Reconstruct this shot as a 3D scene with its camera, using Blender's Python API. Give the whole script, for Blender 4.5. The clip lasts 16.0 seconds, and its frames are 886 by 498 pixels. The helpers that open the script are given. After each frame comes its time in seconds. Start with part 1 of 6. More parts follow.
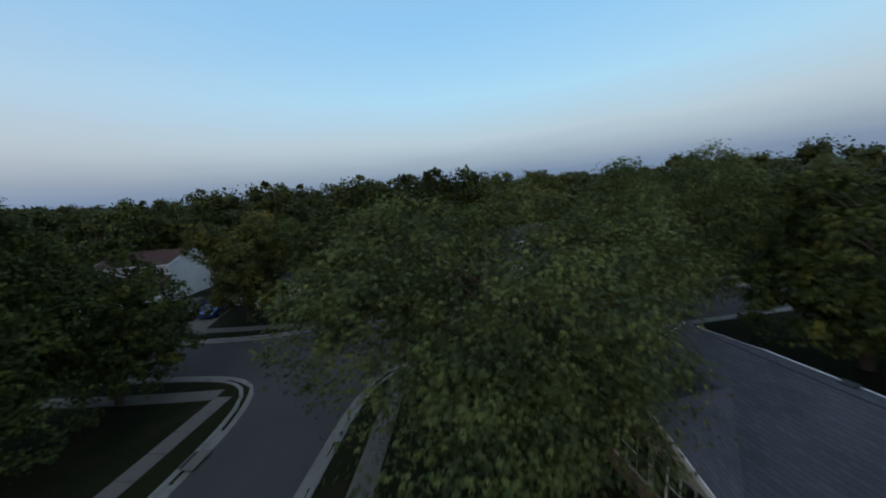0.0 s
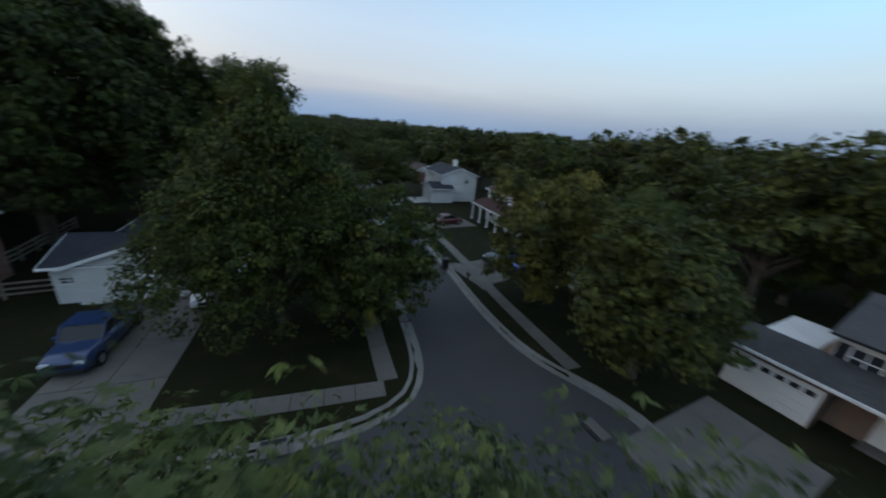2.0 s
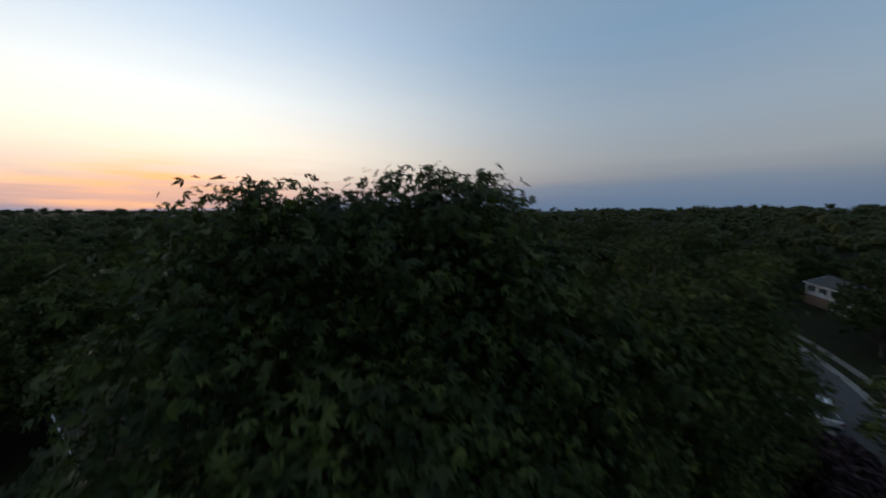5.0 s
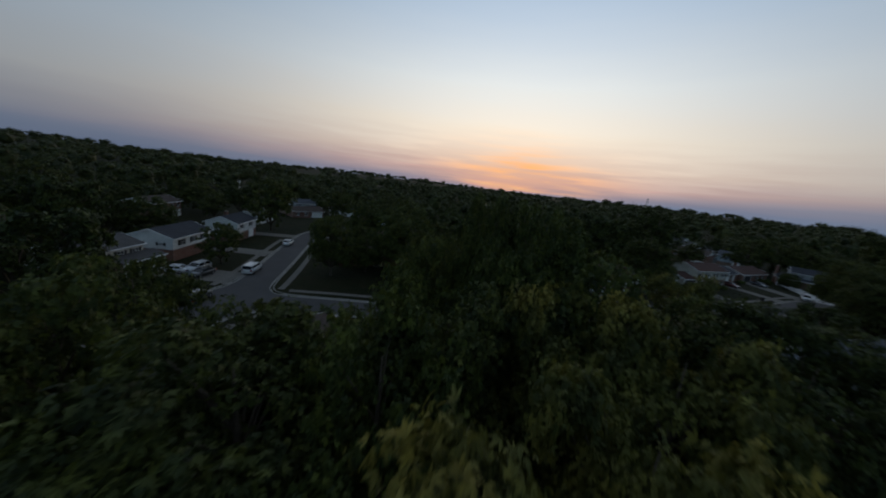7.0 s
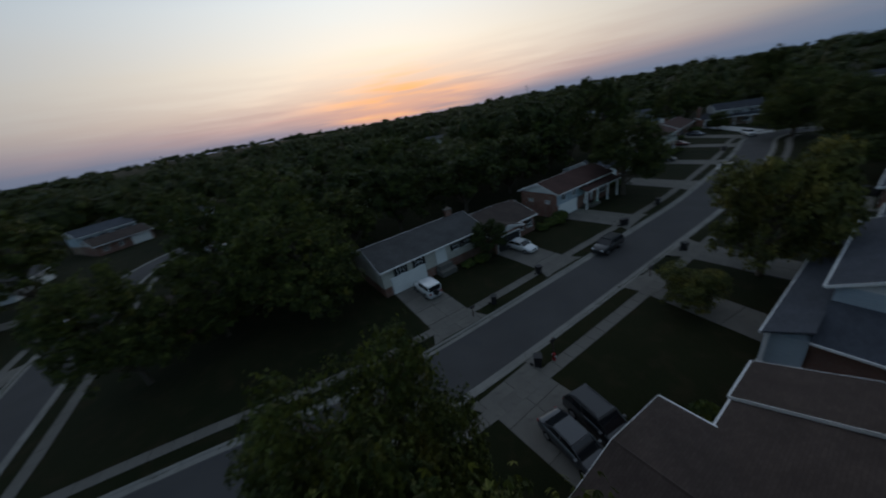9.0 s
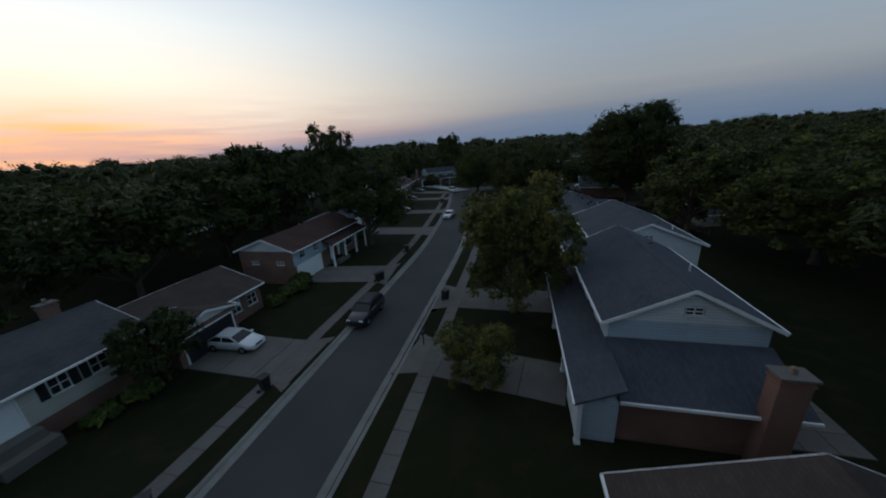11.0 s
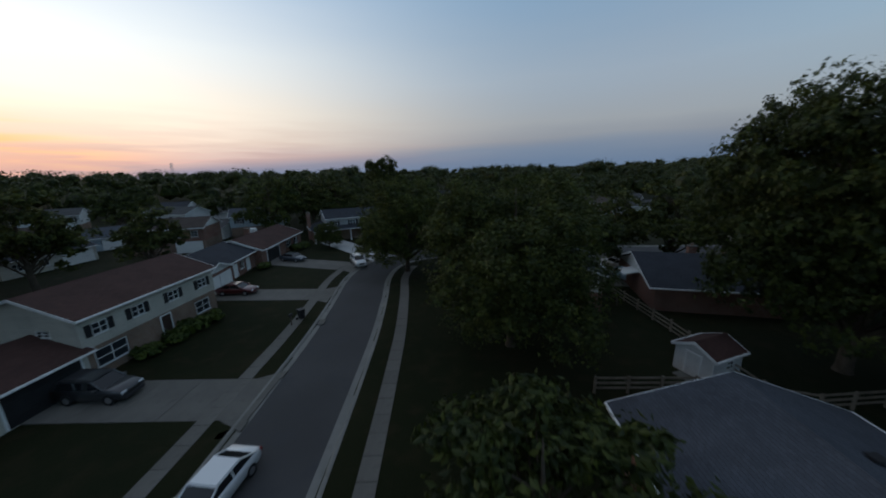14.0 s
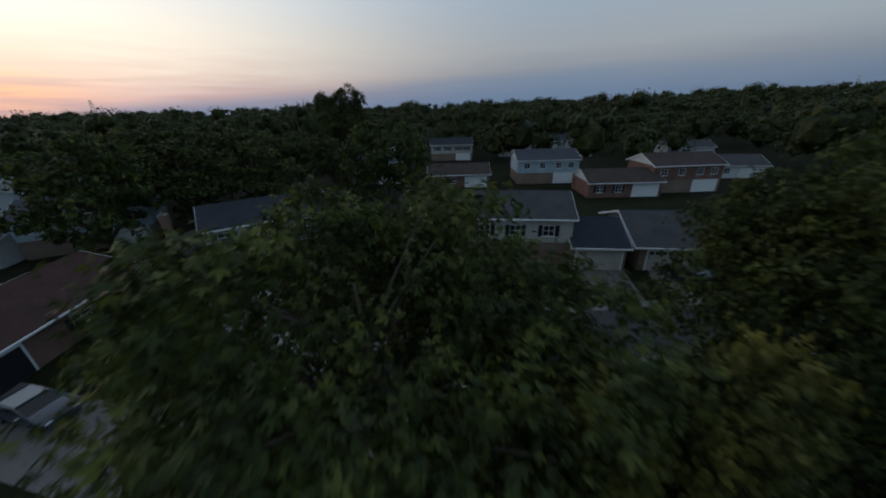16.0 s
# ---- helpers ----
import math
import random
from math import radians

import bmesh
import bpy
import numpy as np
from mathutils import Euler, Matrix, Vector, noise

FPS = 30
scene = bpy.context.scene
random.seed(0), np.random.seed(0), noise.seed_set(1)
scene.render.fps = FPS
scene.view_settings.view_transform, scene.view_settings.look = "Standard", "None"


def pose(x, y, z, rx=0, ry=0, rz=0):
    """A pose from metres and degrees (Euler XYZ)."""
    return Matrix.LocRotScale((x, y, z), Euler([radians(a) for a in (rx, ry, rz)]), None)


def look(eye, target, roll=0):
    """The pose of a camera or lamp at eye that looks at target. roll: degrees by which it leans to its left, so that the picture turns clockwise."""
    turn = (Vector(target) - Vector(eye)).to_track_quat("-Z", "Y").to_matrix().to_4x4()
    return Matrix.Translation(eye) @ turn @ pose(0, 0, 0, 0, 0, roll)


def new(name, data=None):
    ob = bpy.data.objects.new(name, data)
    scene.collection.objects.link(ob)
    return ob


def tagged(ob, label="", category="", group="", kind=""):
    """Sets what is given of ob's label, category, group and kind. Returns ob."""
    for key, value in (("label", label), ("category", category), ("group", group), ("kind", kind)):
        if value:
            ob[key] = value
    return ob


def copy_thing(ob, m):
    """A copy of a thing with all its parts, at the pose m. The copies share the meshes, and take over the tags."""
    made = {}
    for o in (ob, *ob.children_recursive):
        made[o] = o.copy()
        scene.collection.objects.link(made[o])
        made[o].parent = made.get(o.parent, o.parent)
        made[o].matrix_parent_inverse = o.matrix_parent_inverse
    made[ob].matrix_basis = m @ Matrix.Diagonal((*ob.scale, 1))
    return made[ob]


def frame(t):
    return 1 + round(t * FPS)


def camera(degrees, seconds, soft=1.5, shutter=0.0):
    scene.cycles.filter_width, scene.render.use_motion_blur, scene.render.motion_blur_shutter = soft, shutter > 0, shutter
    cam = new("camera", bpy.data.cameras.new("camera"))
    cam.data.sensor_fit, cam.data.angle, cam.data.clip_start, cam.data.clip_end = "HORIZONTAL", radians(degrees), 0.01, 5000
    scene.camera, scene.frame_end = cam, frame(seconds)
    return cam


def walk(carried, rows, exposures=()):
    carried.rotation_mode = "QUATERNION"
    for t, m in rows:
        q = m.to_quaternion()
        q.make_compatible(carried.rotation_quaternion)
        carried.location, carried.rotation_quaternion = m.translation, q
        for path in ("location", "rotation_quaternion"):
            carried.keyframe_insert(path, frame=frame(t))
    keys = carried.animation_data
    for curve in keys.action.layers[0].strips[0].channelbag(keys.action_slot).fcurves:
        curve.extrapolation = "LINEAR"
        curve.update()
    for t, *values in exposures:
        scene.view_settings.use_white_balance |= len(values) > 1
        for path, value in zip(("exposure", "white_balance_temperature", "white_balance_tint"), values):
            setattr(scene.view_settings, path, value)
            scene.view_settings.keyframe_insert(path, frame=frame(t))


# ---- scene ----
cam = camera(108.75, 16.0, soft=1.9, shutter=0.18)
PATH = [
    (0.00, 64.26, -89.80, 11.57, 80.31, 4.16, -105.01),
    (0.20, 66.73, -91.40, 11.66, 81.12, 3.35, -102.20),
    (0.40, 68.03, -91.85, 11.95, 79.67, 4.60, -102.16),
    (0.80, 72.01, -94.33, 12.33, 78.77, 4.08, -96.91),
    (1.00, 72.69, -94.75, 12.42, 77.59, 3.71, -92.81),
    (1.20, 73.53, -95.33, 12.50, 76.29, 2.32, -86.02),
    (1.40, 74.21, -94.91, 12.78, 74.62, 0.33, -77.77),
    (1.60, 75.65, -94.15, 12.79, 73.10, -1.84, -66.28),
    (1.90, 78.59, -92.66, 12.73, 70.67, -4.54, -43.94),
    (2.30, 81.53, -89.66, 12.59, 70.68, -6.29, -12.92),
    (2.60, 82.55, -85.66, 11.97, 74.65, -6.82, 5.02),
    (2.90, 82.08, -82.24, 12.06, 78.47, -6.45, 15.62),
    (3.20, 81.23, -80.02, 13.23, 78.49, -3.34, 19.41),
    (3.60, 79.84, -75.65, 14.40, 78.25, 3.69, 17.29),
    (4.00, 80.80, -73.41, 16.67, 79.07, 5.94, 11.61),
    (4.20, 80.68, -71.65, 17.55, 79.89, 5.05, 10.52),
    (4.50, 80.05, -69.00, 18.90, 81.27, 2.92, 11.19),
    (4.70, 79.40, -67.00, 20.00, 82.23, 1.61, 13.08),
    (5.75, 66.00, -53.60, 26.20, 83.50, -3.50, 41.00),
    (6.80, 50.38, -44.69, 21.20, 79.86, -6.56, 69.72),
    (7.00, 46.70, -42.06, 21.59, 78.16, -6.60, 74.68),
    (7.50, 37.27, -35.28, 22.68, 74.17, -5.89, 87.59),
    (8.00, 29.18, -34.13, 23.02, 69.62, -2.02, 91.85),
    (8.50, 23.22, -33.13, 22.37, 67.29, 2.15, 83.44),
    (9.00, 17.99, -32.58, 20.02, 66.33, 9.41, 54.42),
    (9.30, 16.28, -30.98, 17.96, 64.97, 9.65, 34.65),
    (9.50, 14.73, -30.25, 17.08, 64.07, 9.21, 23.49),
    (9.70, 13.62, -29.68, 15.84, 65.71, 6.83, 18.03),
    (11.80, 10.86, -7.20, 15.34, 72.59, 3.34, 10.38),
    (12.00, 10.30, -2.94, 15.38, 72.57, 3.48, 9.13),
    (12.50, 9.54, 7.02, 15.74, 73.09, 3.27, 7.17),
    (13.00, 8.84, 17.39, 15.69, 73.45, 2.30, 5.73),
    (13.50, 8.68, 27.58, 15.23, 75.39, 2.65, 4.54),
    (14.00, 9.04, 37.44, 14.82, 76.42, 1.11, 4.73),
    (14.50, 8.42, 47.69, 15.60, 74.62, -0.00, 5.29),
    (15.00, 6.98, 57.84, 16.73, 70.51, 0.58, 4.17),
    (15.50, 4.44, 67.47, 16.16, 67.47, 1.47, 2.27),
    (16.00, 1.92, 77.08, 15.78, 65.97, 1.62, 1.25),
]
walk(cam, [(r[0], pose(*r[1:])) for r in PATH],
     exposures=[(0.0, 0.2), (1.5, 0.4), (2.1, 0.5), (2.7, -0.12), (3.5, -0.5), (4.5, -0.45), (7.0, -0.76), (9.0, -0.66), (12.0, -0.44), (16.0, -0.38)])


# ---- dusk sky and light ----
def lin(r, g, b):
    return tuple((c / 255 / 12.92) if c <= 10 else ((c / 255 + 0.055) / 1.055) ** 2.4 for c in (r, g, b)) + (1.0,)


SUN_AZ = radians(61.5)
SUN = Vector((-math.sin(SUN_AZ), math.cos(SUN_AZ), 0.0))


def build_world():
    w = bpy.data.worlds.new("dusk")
    scene.world = w
    w.use_nodes = True
    nt = w.node_tree
    nt.nodes.clear()
    N, L = nt.nodes.new, nt.links.new
    out, bg, tc = N("ShaderNodeOutputWorld"), N("ShaderNodeBackground"), N("ShaderNodeTexCoord")
    sep = N("ShaderNodeSeparateXYZ")
    L(tc.outputs["Generated"], sep.inputs[0])
    dot = N("ShaderNodeVectorMath")
    dot.operation = "DOT_PRODUCT"
    dot.inputs[1].default_value = SUN
    L(tc.outputs["Generated"], dot.inputs[0])

    def math_node(op, a, b=None, clamp=False):
        m = N("ShaderNodeMath")
        m.operation, m.use_clamp = op, clamp
        for k, v in enumerate((a, b)):
            if v is None:
                continue
            if isinstance(v, (int, float)):
                m.inputs[k].default_value = v
            else:
                L(v, m.inputs[k])
        return m.outputs[0]

    def ramp(fac, stops):
        r = N("ShaderNodeValToRGB")
        e = r.color_ramp.elements
        while len(e) > 1:
            e.remove(e[-1])
        e[0].position, e[0].color = stops[0]
        for p, c in stops[1:]:
            e.new(p).color = c
        L(fac, r.inputs[0])
        return r.outputs[0]

    def mix(f, a, b):
        m = N("ShaderNodeMix")
        m.data_type = "RGBA"
        for k, v in ((0, f), (6, a), (7, b)):
            if isinstance(v, float):
                m.inputs[k].default_value = v
            elif isinstance(v, tuple):
                m.inputs[k].default_value = v
            else:
                L(v, m.inputs[k])
        return m.outputs[2]

    # elevation, with slow wisps that shift it a little
    wisp = N("ShaderNodeTexNoise")
    wmap = N("ShaderNodeMapping")
    wmap.inputs["Scale"].default_value = (1.6, 1.6, 11.0)
    L(tc.outputs["Generated"], wmap.inputs[0])
    L(wmap.outputs[0], wisp.inputs["Vector"])
    wisp.inputs["Scale"].default_value = 2.2
    wisp.inputs["Detail"].default_value = 5
    z = math_node("ADD", sep.outputs[2], math_node("MULTIPLY", math_node("SUBTRACT", wisp.outputs["Fac"], 0.5), 0.035))
    fz = math_node("POWER", math_node("MAXIMUM", z, 0.0), 0.5)          # 0 at the horizon, 1 overhead

    def stops(rows):
        return [(max(0.0, h) ** 0.5, lin(*c)) for h, c in rows]

    sunny = ramp(fz, stops([(0, (116, 126, 148)), (0.012, (134, 134, 152)), (0.04, (200, 170, 164)), (0.085, (234, 213, 194)),
                            (0.16, (244, 231, 212)), (0.28, (232, 235, 233)), (0.45, (196, 212, 230)), (0.62, (180, 194, 212)), (1, (164, 176, 196))]))
    side = ramp(fz, stops([(0, (112, 128, 156)), (0.03, (120, 138, 164)), (0.075, (150, 158, 172)), (0.13, (174, 182, 190)),
                           (0.24, (172, 190, 208)), (0.42, (146, 180, 212)), (0.62, (150, 174, 200)), (1, (164, 176, 196))]))
    anti = ramp(fz, stops([(0, (96, 116, 144)), (0.05, (110, 132, 158)), (0.10, (144, 162, 178)), (0.16, (170, 190, 202)),
                           (0.27, (160, 204, 230)), (0.45, (132, 188, 230)), (0.62, (142, 176, 210)), (1, (164, 176, 196))]))
    s = dot.outputs["Value"]
    near_sun = math_node("POWER", math_node("MAXIMUM", s, 0.0), 3.2)
    away = math_node("MAXIMUM", math_node("MULTIPLY", s, -1.0), 0.0)
    bright = N("ShaderNodeVectorMath")
    bright.operation = "SCALE"
    bright.inputs["Scale"].default_value = 1.85
    L(sunny, bright.inputs[0])
    col = mix(near_sun, mix(away, side, anti), bright.outputs[0])

    # the glow about the sun, low bands of thin cloud, and a slate-blue bank to its right
    core = math_node("POWER", math_node("MAXIMUM", s, 0.0), 48.0)
    low = ramp(fz, [(0.0, (0, 0, 0, 1)), (0.09, (0.5, 0.5, 0.5, 1)), (0.24, (1, 1, 1, 1)), (0.42, (0, 0, 0, 1))])
    streak = N("ShaderNodeTexNoise")
    smap = N("ShaderNodeMapping")
    smap.inputs["Scale"].default_value = (2.4, 2.4, 34.0)
    L(tc.outputs["Generated"], smap.inputs[0])
    L(smap.outputs[0], streak.inputs["Vector"])
    streak.inputs["Scale"].default_value = 2.0
    streak.inputs["Detail"].default_value = 6
    bands = ramp(streak.outputs["Fac"], [(0.42, (0, 0, 0, 1)), (0.62, (1, 1, 1, 1))])
    col = mix(math_node("MULTIPLY", math_node("MULTIPLY", core, low), math_node("ADD", bands, 0.35), True), col, tuple(1.7 * v for v in lin(255, 186, 128)))
    dark = math_node("MULTIPLY", math_node("MULTIPLY", math_node("SUBTRACT", 1.0, bands), low), math_node("MULTIPLY", near_sun, 0.32))
    col = mix(dark, col, lin(196, 152, 150))
    right = N("ShaderNodeVectorMath")
    right.operation = "DOT_PRODUCT"
    right.inputs[1].default_value = Vector((math.cos(SUN_AZ), math.sin(SUN_AZ), 0.0))
    L(tc.outputs["Generated"], right.inputs[0])
    top = math_node("ADD", math_node("MULTIPLY", right.outputs["Value"], 0.095),
                    math_node("MULTIPLY", math_node("SUBTRACT", wisp.outputs["Fac"], 0.5), 0.06))
    bank = math_node("MULTIPLY", math_node("SUBTRACT", top, sep.outputs[2]), 34.0, True)
    bank = math_node("MULTIPLY", bank, math_node("MULTIPLY", math_node("SUBTRACT", right.outputs["Value"], 0.12), 4.0, True))
    bank = math_node("MULTIPLY", bank, math_node("ADD", math_node("MULTIPLY", s, 1.2), 0.75, True))
    bank = math_node("MULTIPLY", bank, 0.5)
    col = mix(bank, col, lin(118, 148, 182))
    # a physical sky at the same sun lends its light to the hand-set hues
    sky = N("ShaderNodeTexSky")
    sky.sky_type, sky.sun_disc = "NISHITA", False
    sky.sun_elevation, sky.sun_rotation = radians(1.5), -SUN_AZ
    scaled = N("ShaderNodeVectorMath")
    scaled.operation = "SCALE"
    scaled.inputs["Scale"].default_value = 0.006
    L(sky.outputs[0], scaled.inputs[0])
    add = N("ShaderNodeVectorMath")
    L(scaled.outputs[0], add.inputs[0])
    L(col, add.inputs[1])
    L(add.outputs[0], bg.inputs["Color"])
    bg.inputs["Strength"].default_value = 1.0
    L(bg.outputs[0], out.inputs[0])


build_world()
sun = new("sun", bpy.data.lights.new("sun", "SUN"))
sun.data.energy, sun.data.angle, sun.data.color = 0.3, radians(12), (1.0, 0.72, 0.5)
sun.matrix_world = look(SUN * 50 + Vector((0, 0, 4.5)), (0, 0, 0))


# ---- materials ----
def nodes_of(name):
    m = bpy.data.materials.new(name)
    m.use_nodes = True
    nt = m.node_tree
    return m, nt, nt.nodes["Principled BSDF"]


def blend(nt, fac, a, b, mode="MIX"):
    m = nt.nodes.new("ShaderNodeMix")
    m.data_type, m.blend_type = "RGBA", mode
    for k, v in ((0, fac), (6, a), (7, b)):
        if isinstance(v, (int, float)):
            m.inputs[k].default_value = v
        elif isinstance(v, tuple):
            m.inputs[k].default_value = v
        else:
            nt.links.new(v, m.inputs[k])
    return m.outputs[2]


def tint(c, k):
    return tuple(min(1.0, v * k) for v in c[:3]) + (1.0,)


def noise_tex(nt, vec, scale, detail=4.0):
    n = nt.nodes.new("ShaderNodeTexNoise")
    n.inputs["Scale"].default_value, n.inputs["Detail"].default_value = scale, detail
    nt.links.new(vec, n.inputs["Vector"])
    return n.outputs["Fac"]


def spread(nt, fac, lo, hi):
    r = nt.nodes.new("ShaderNodeMapRange")
    r.inputs[1].default_value, r.inputs[2].default_value = lo, hi
    nt.links.new(fac, r.inputs[0])
    return r.outputs[0]


def bump(nt, bsdf, height, strength, dist=0.02):
    b = nt.nodes.new("ShaderNodeBump")
    b.inputs["Strength"].default_value, b.inputs["Distance"].default_value = strength, dist
    nt.links.new(height, b.inputs["Height"])
    nt.links.new(b.outputs[0], bsdf.inputs["Normal"])


def surface(name, base, rough=0.8, big=0.4, fine=14.0, vary=0.25, relief=0.25, metal=0.0, random_vary=0.0, spec=0.3, stain=None):
    """A matt surface with stains at a large scale, grain at a fine one, and relief."""
    m, nt, b = nodes_of(name)
    tc = nt.nodes.new("ShaderNodeTexCoord").outputs["Object"]
    base = tuple(base[:3]) + (1.0,)
    n1, n2 = noise_tex(nt, tc, big, 5), noise_tex(nt, tc, fine, 3)
    c = blend(nt, spread(nt, n1, 0.35, 0.65), tint(base, 1 - vary), tint(base, 1 + vary))
    if stain:
        c = blend(nt, spread(nt, noise_tex(nt, tc, big * 2.7, 6), 0.55, 0.72), c, tuple(stain[:3]) + (1.0,))
    c = blend(nt, spread(nt, n2, 0.3, 0.7), c, tint(base, 1 - vary * 0.8), "MIX") if fine == 0 else blend(nt, 0.35, c, blend(nt, spread(nt, n2, 0.3, 0.7), tint(base, 1 - vary), tint(base, 1 + vary)))
    if random_vary:
        oi = nt.nodes.new("ShaderNodeObjectInfo").outputs["Random"]
        c = blend(nt, spread(nt, oi, -0.4, 1.4), c, blend(nt, 1.0, c, tint((1, 1, 1, 1), 1 - random_vary), "MULTIPLY"))
    nt.links.new(c, b.inputs["Base Color"])
    b.inputs["Roughness"].default_value, b.inputs["Metallic"].default_value = rough, metal
    b.inputs["Specular IOR Level"].default_value = spec
    if relief:
        bump(nt, b, n2, relief, 0.01)
    return m


def plain(name, base, rough=0.5, metal=0.0, emit=None, power=0.0):
    m, nt, b = nodes_of(name)
    b.inputs["Base Color"].default_value = tuple(base[:3]) + (1.0,)
    b.inputs["Roughness"].default_value, b.inputs["Metallic"].default_value = rough, metal
    if emit:
        b.inputs["Emission Color"].default_value = tuple(emit) + (1.0,)
        b.inputs["Emission Strength"].default_value = power
    return m


def courses(name, c1, c2, mortar, w, h, gap, wall=True, rough=0.85, offset=0.5, relief=0.5, weather=0.35):
    """Bricks, siding or shingles in rows: w by h metres each."""
    m, nt, b = nodes_of(name)
    tc = nt.nodes.new("ShaderNodeTexCoord").outputs["Object"]
    sep = nt.nodes.new("ShaderNodeSeparateXYZ")
    nt.links.new(tc, sep.inputs[0])
    com = nt.nodes.new("ShaderNodeCombineXYZ")
    if wall:
        ad = nt.nodes.new("ShaderNodeMath")
        nt.links.new(sep.outputs[0], ad.inputs[0])
        nt.links.new(sep.outputs[1], ad.inputs[1])
        nt.links.new(ad.outputs[0], com.inputs[0])
        nt.links.new(sep.outputs[2], com.inputs[1])
    else:
        nt.links.new(sep.outputs[0], com.inputs[0])
        nt.links.new(sep.outputs[1], com.inputs[1])
    br = nt.nodes.new("ShaderNodeTexBrick")
    br.offset = offset
    nt.links.new(com.outputs[0], br.inputs["Vector"])
    for k, v in (("Color1", c1), ("Color2", c2), ("Mortar", mortar)):
        br.inputs[k].default_value = tuple(v[:3]) + (1.0,)
    for k, v in (("Scale", 1.0), ("Mortar Size", gap), ("Brick Width", w), ("Row Height", h), ("Mortar Smooth", 0.3), ("Bias", 0.0)):
        br.inputs[k].default_value = v
    n1 = noise_tex(nt, tc, 0.5, 6)
    n2 = noise_tex(nt, tc, 24.0, 3)
    c = blend(nt, spread(nt, n1, 0.3, 0.7), br.outputs["Color"], blend(nt, 1.0, br.outputs["Color"], tint((1, 1, 1, 1), 1 - weather), "MULTIPLY"))
    c = blend(nt, 0.3, c, blend(nt, 1.0, c, blend(nt, spread(nt, n2, 0.3, 0.7), (0.6, 0.6, 0.6, 1), (1, 1, 1, 1)), "MULTIPLY"))
    nt.links.new(c, b.inputs["Base Color"])
    b.inputs["Roughness"].default_value = rough
    b.inputs["Specular IOR Level"].default_value = 0.25
    inv = nt.nodes.new("ShaderNodeMath")
    inv.operation = "SUBTRACT"
    inv.inputs[0].default_value = 1.0
    nt.links.new(br.outputs["Fac"], inv.inputs[1])
    bump(nt, b, inv.outputs[0], relief, 0.015)
    return m


def leaf_mat(name, dark, light, autumn=None, share=0.0):
    m, nt, b = nodes_of(name)
    rnd = nt.nodes.new("ShaderNodeNewGeometry").outputs["Random Per Island"]
    oi = nt.nodes.new("ShaderNodeObjectInfo").outputs["Random"]
    tc = nt.nodes.new("ShaderNodeTexCoord").outputs["Object"]
    c = blend(nt, rnd, tuple(dark) + (1.0,), tuple(light) + (1.0,))
    if autumn:
        c = blend(nt, spread(nt, noise_tex(nt, tc, 0.35, 3), 0.62 - share, 0.8 - share), c, tuple(autumn) + (1.0,))
    # lit and shaded clumps painted into the leaf colour: noise darkens cool, lightens warm
    clump_shade = spread(nt, noise_tex(nt, tc, 0.85, 4), 0.36, 0.64)
    c = blend(nt, 1.0, c, blend(nt, clump_shade, (0.48, 0.56, 0.6, 1), (1.55, 1.45, 1.2, 1)), "MULTIPLY")
    c = blend(nt, spread(nt, oi, -0.5, 1.5), c, blend(nt, 1.0, c, (0.66, 0.76, 0.74, 1), "MULTIPLY"))
    nt.links.new(c, b.inputs["Base Color"])
    b.inputs["Roughness"].default_value = 0.6
    b.inputs["Specular IOR Level"].default_value = 0.25
    tr = nt.nodes.new("ShaderNodeBsdfTranslucent")
    nt.links.new(c, tr.inputs["Color"])
    mx = nt.nodes.new("ShaderNodeMixShader")
    mx.inputs[0].default_value = 0.26
    nt.links.new(b.outputs[0], mx.inputs[1])
    nt.links.new(tr.outputs[0], mx.inputs[2])
    nt.links.new(mx.outputs[0], nt.nodes["Material Output"].inputs[0])
    return m


def lawn_mat():
    m, nt, b = nodes_of("grass")
    tc = nt.nodes.new("ShaderNodeTexCoord").outputs["Object"]
    a, d, f = noise_tex(nt, tc, 0.07, 4), noise_tex(nt, tc, 0.6, 6), noise_tex(nt, tc, 9.0, 4)
    c = blend(nt, spread(nt, a, 0.35, 0.65), (0.012, 0.016, 0.006, 1), (0.020, 0.021, 0.009, 1))
    c = blend(nt, spread(nt, d, 0.5, 0.75), c, (0.029, 0.024, 0.012, 1))
    c = blend(nt, 0.5, c, blend(nt, 1.0, c, blend(nt, spread(nt, f, 0.3, 0.7), (0.45, 0.5, 0.4, 1), (1, 1, 1, 1)), "MULTIPLY"))
    nt.links.new(c, b.inputs["Base Color"])
    b.inputs["Roughness"].default_value = 0.95
    b.inputs["Specular IOR Level"].default_value = 0.1
    bump(nt, b, f, 0.8, 0.06)
    return m


LAWN = lawn_mat()
ASPHALT = surface("asphalt", (0.058, 0.0565, 0.057), 0.9, 0.16, 30, 0.16, 0.3, stain=(0.05, 0.051, 0.056))
CONCRETE = surface("concrete", (0.145, 0.136, 0.122), 0.9, 0.5, 18, 0.16, 0.2, random_vary=0.22, stain=(0.10, 0.094, 0.084))
PALE_CONCRETE = surface("new_concrete", (0.42, 0.42, 0.41), 0.9, 0.5, 18, 0.08, 0.15, random_vary=0.06)
KERB = surface("kerb_concrete", (0.19, 0.185, 0.17), 0.9, 0.35, 16, 0.2, 0.2, stain=(0.11, 0.105, 0.095))
WHITE = surface("white_paint", (0.74, 0.74, 0.72), 0.55, 0.8, 20, 0.06, 0.08)
TRIM = surface("white_trim", (0.72, 0.72, 0.71), 0.5, 1.2, 24, 0.08, 0.08)
GLASS = plain("window_glass", (0.022, 0.026, 0.032), 0.06)
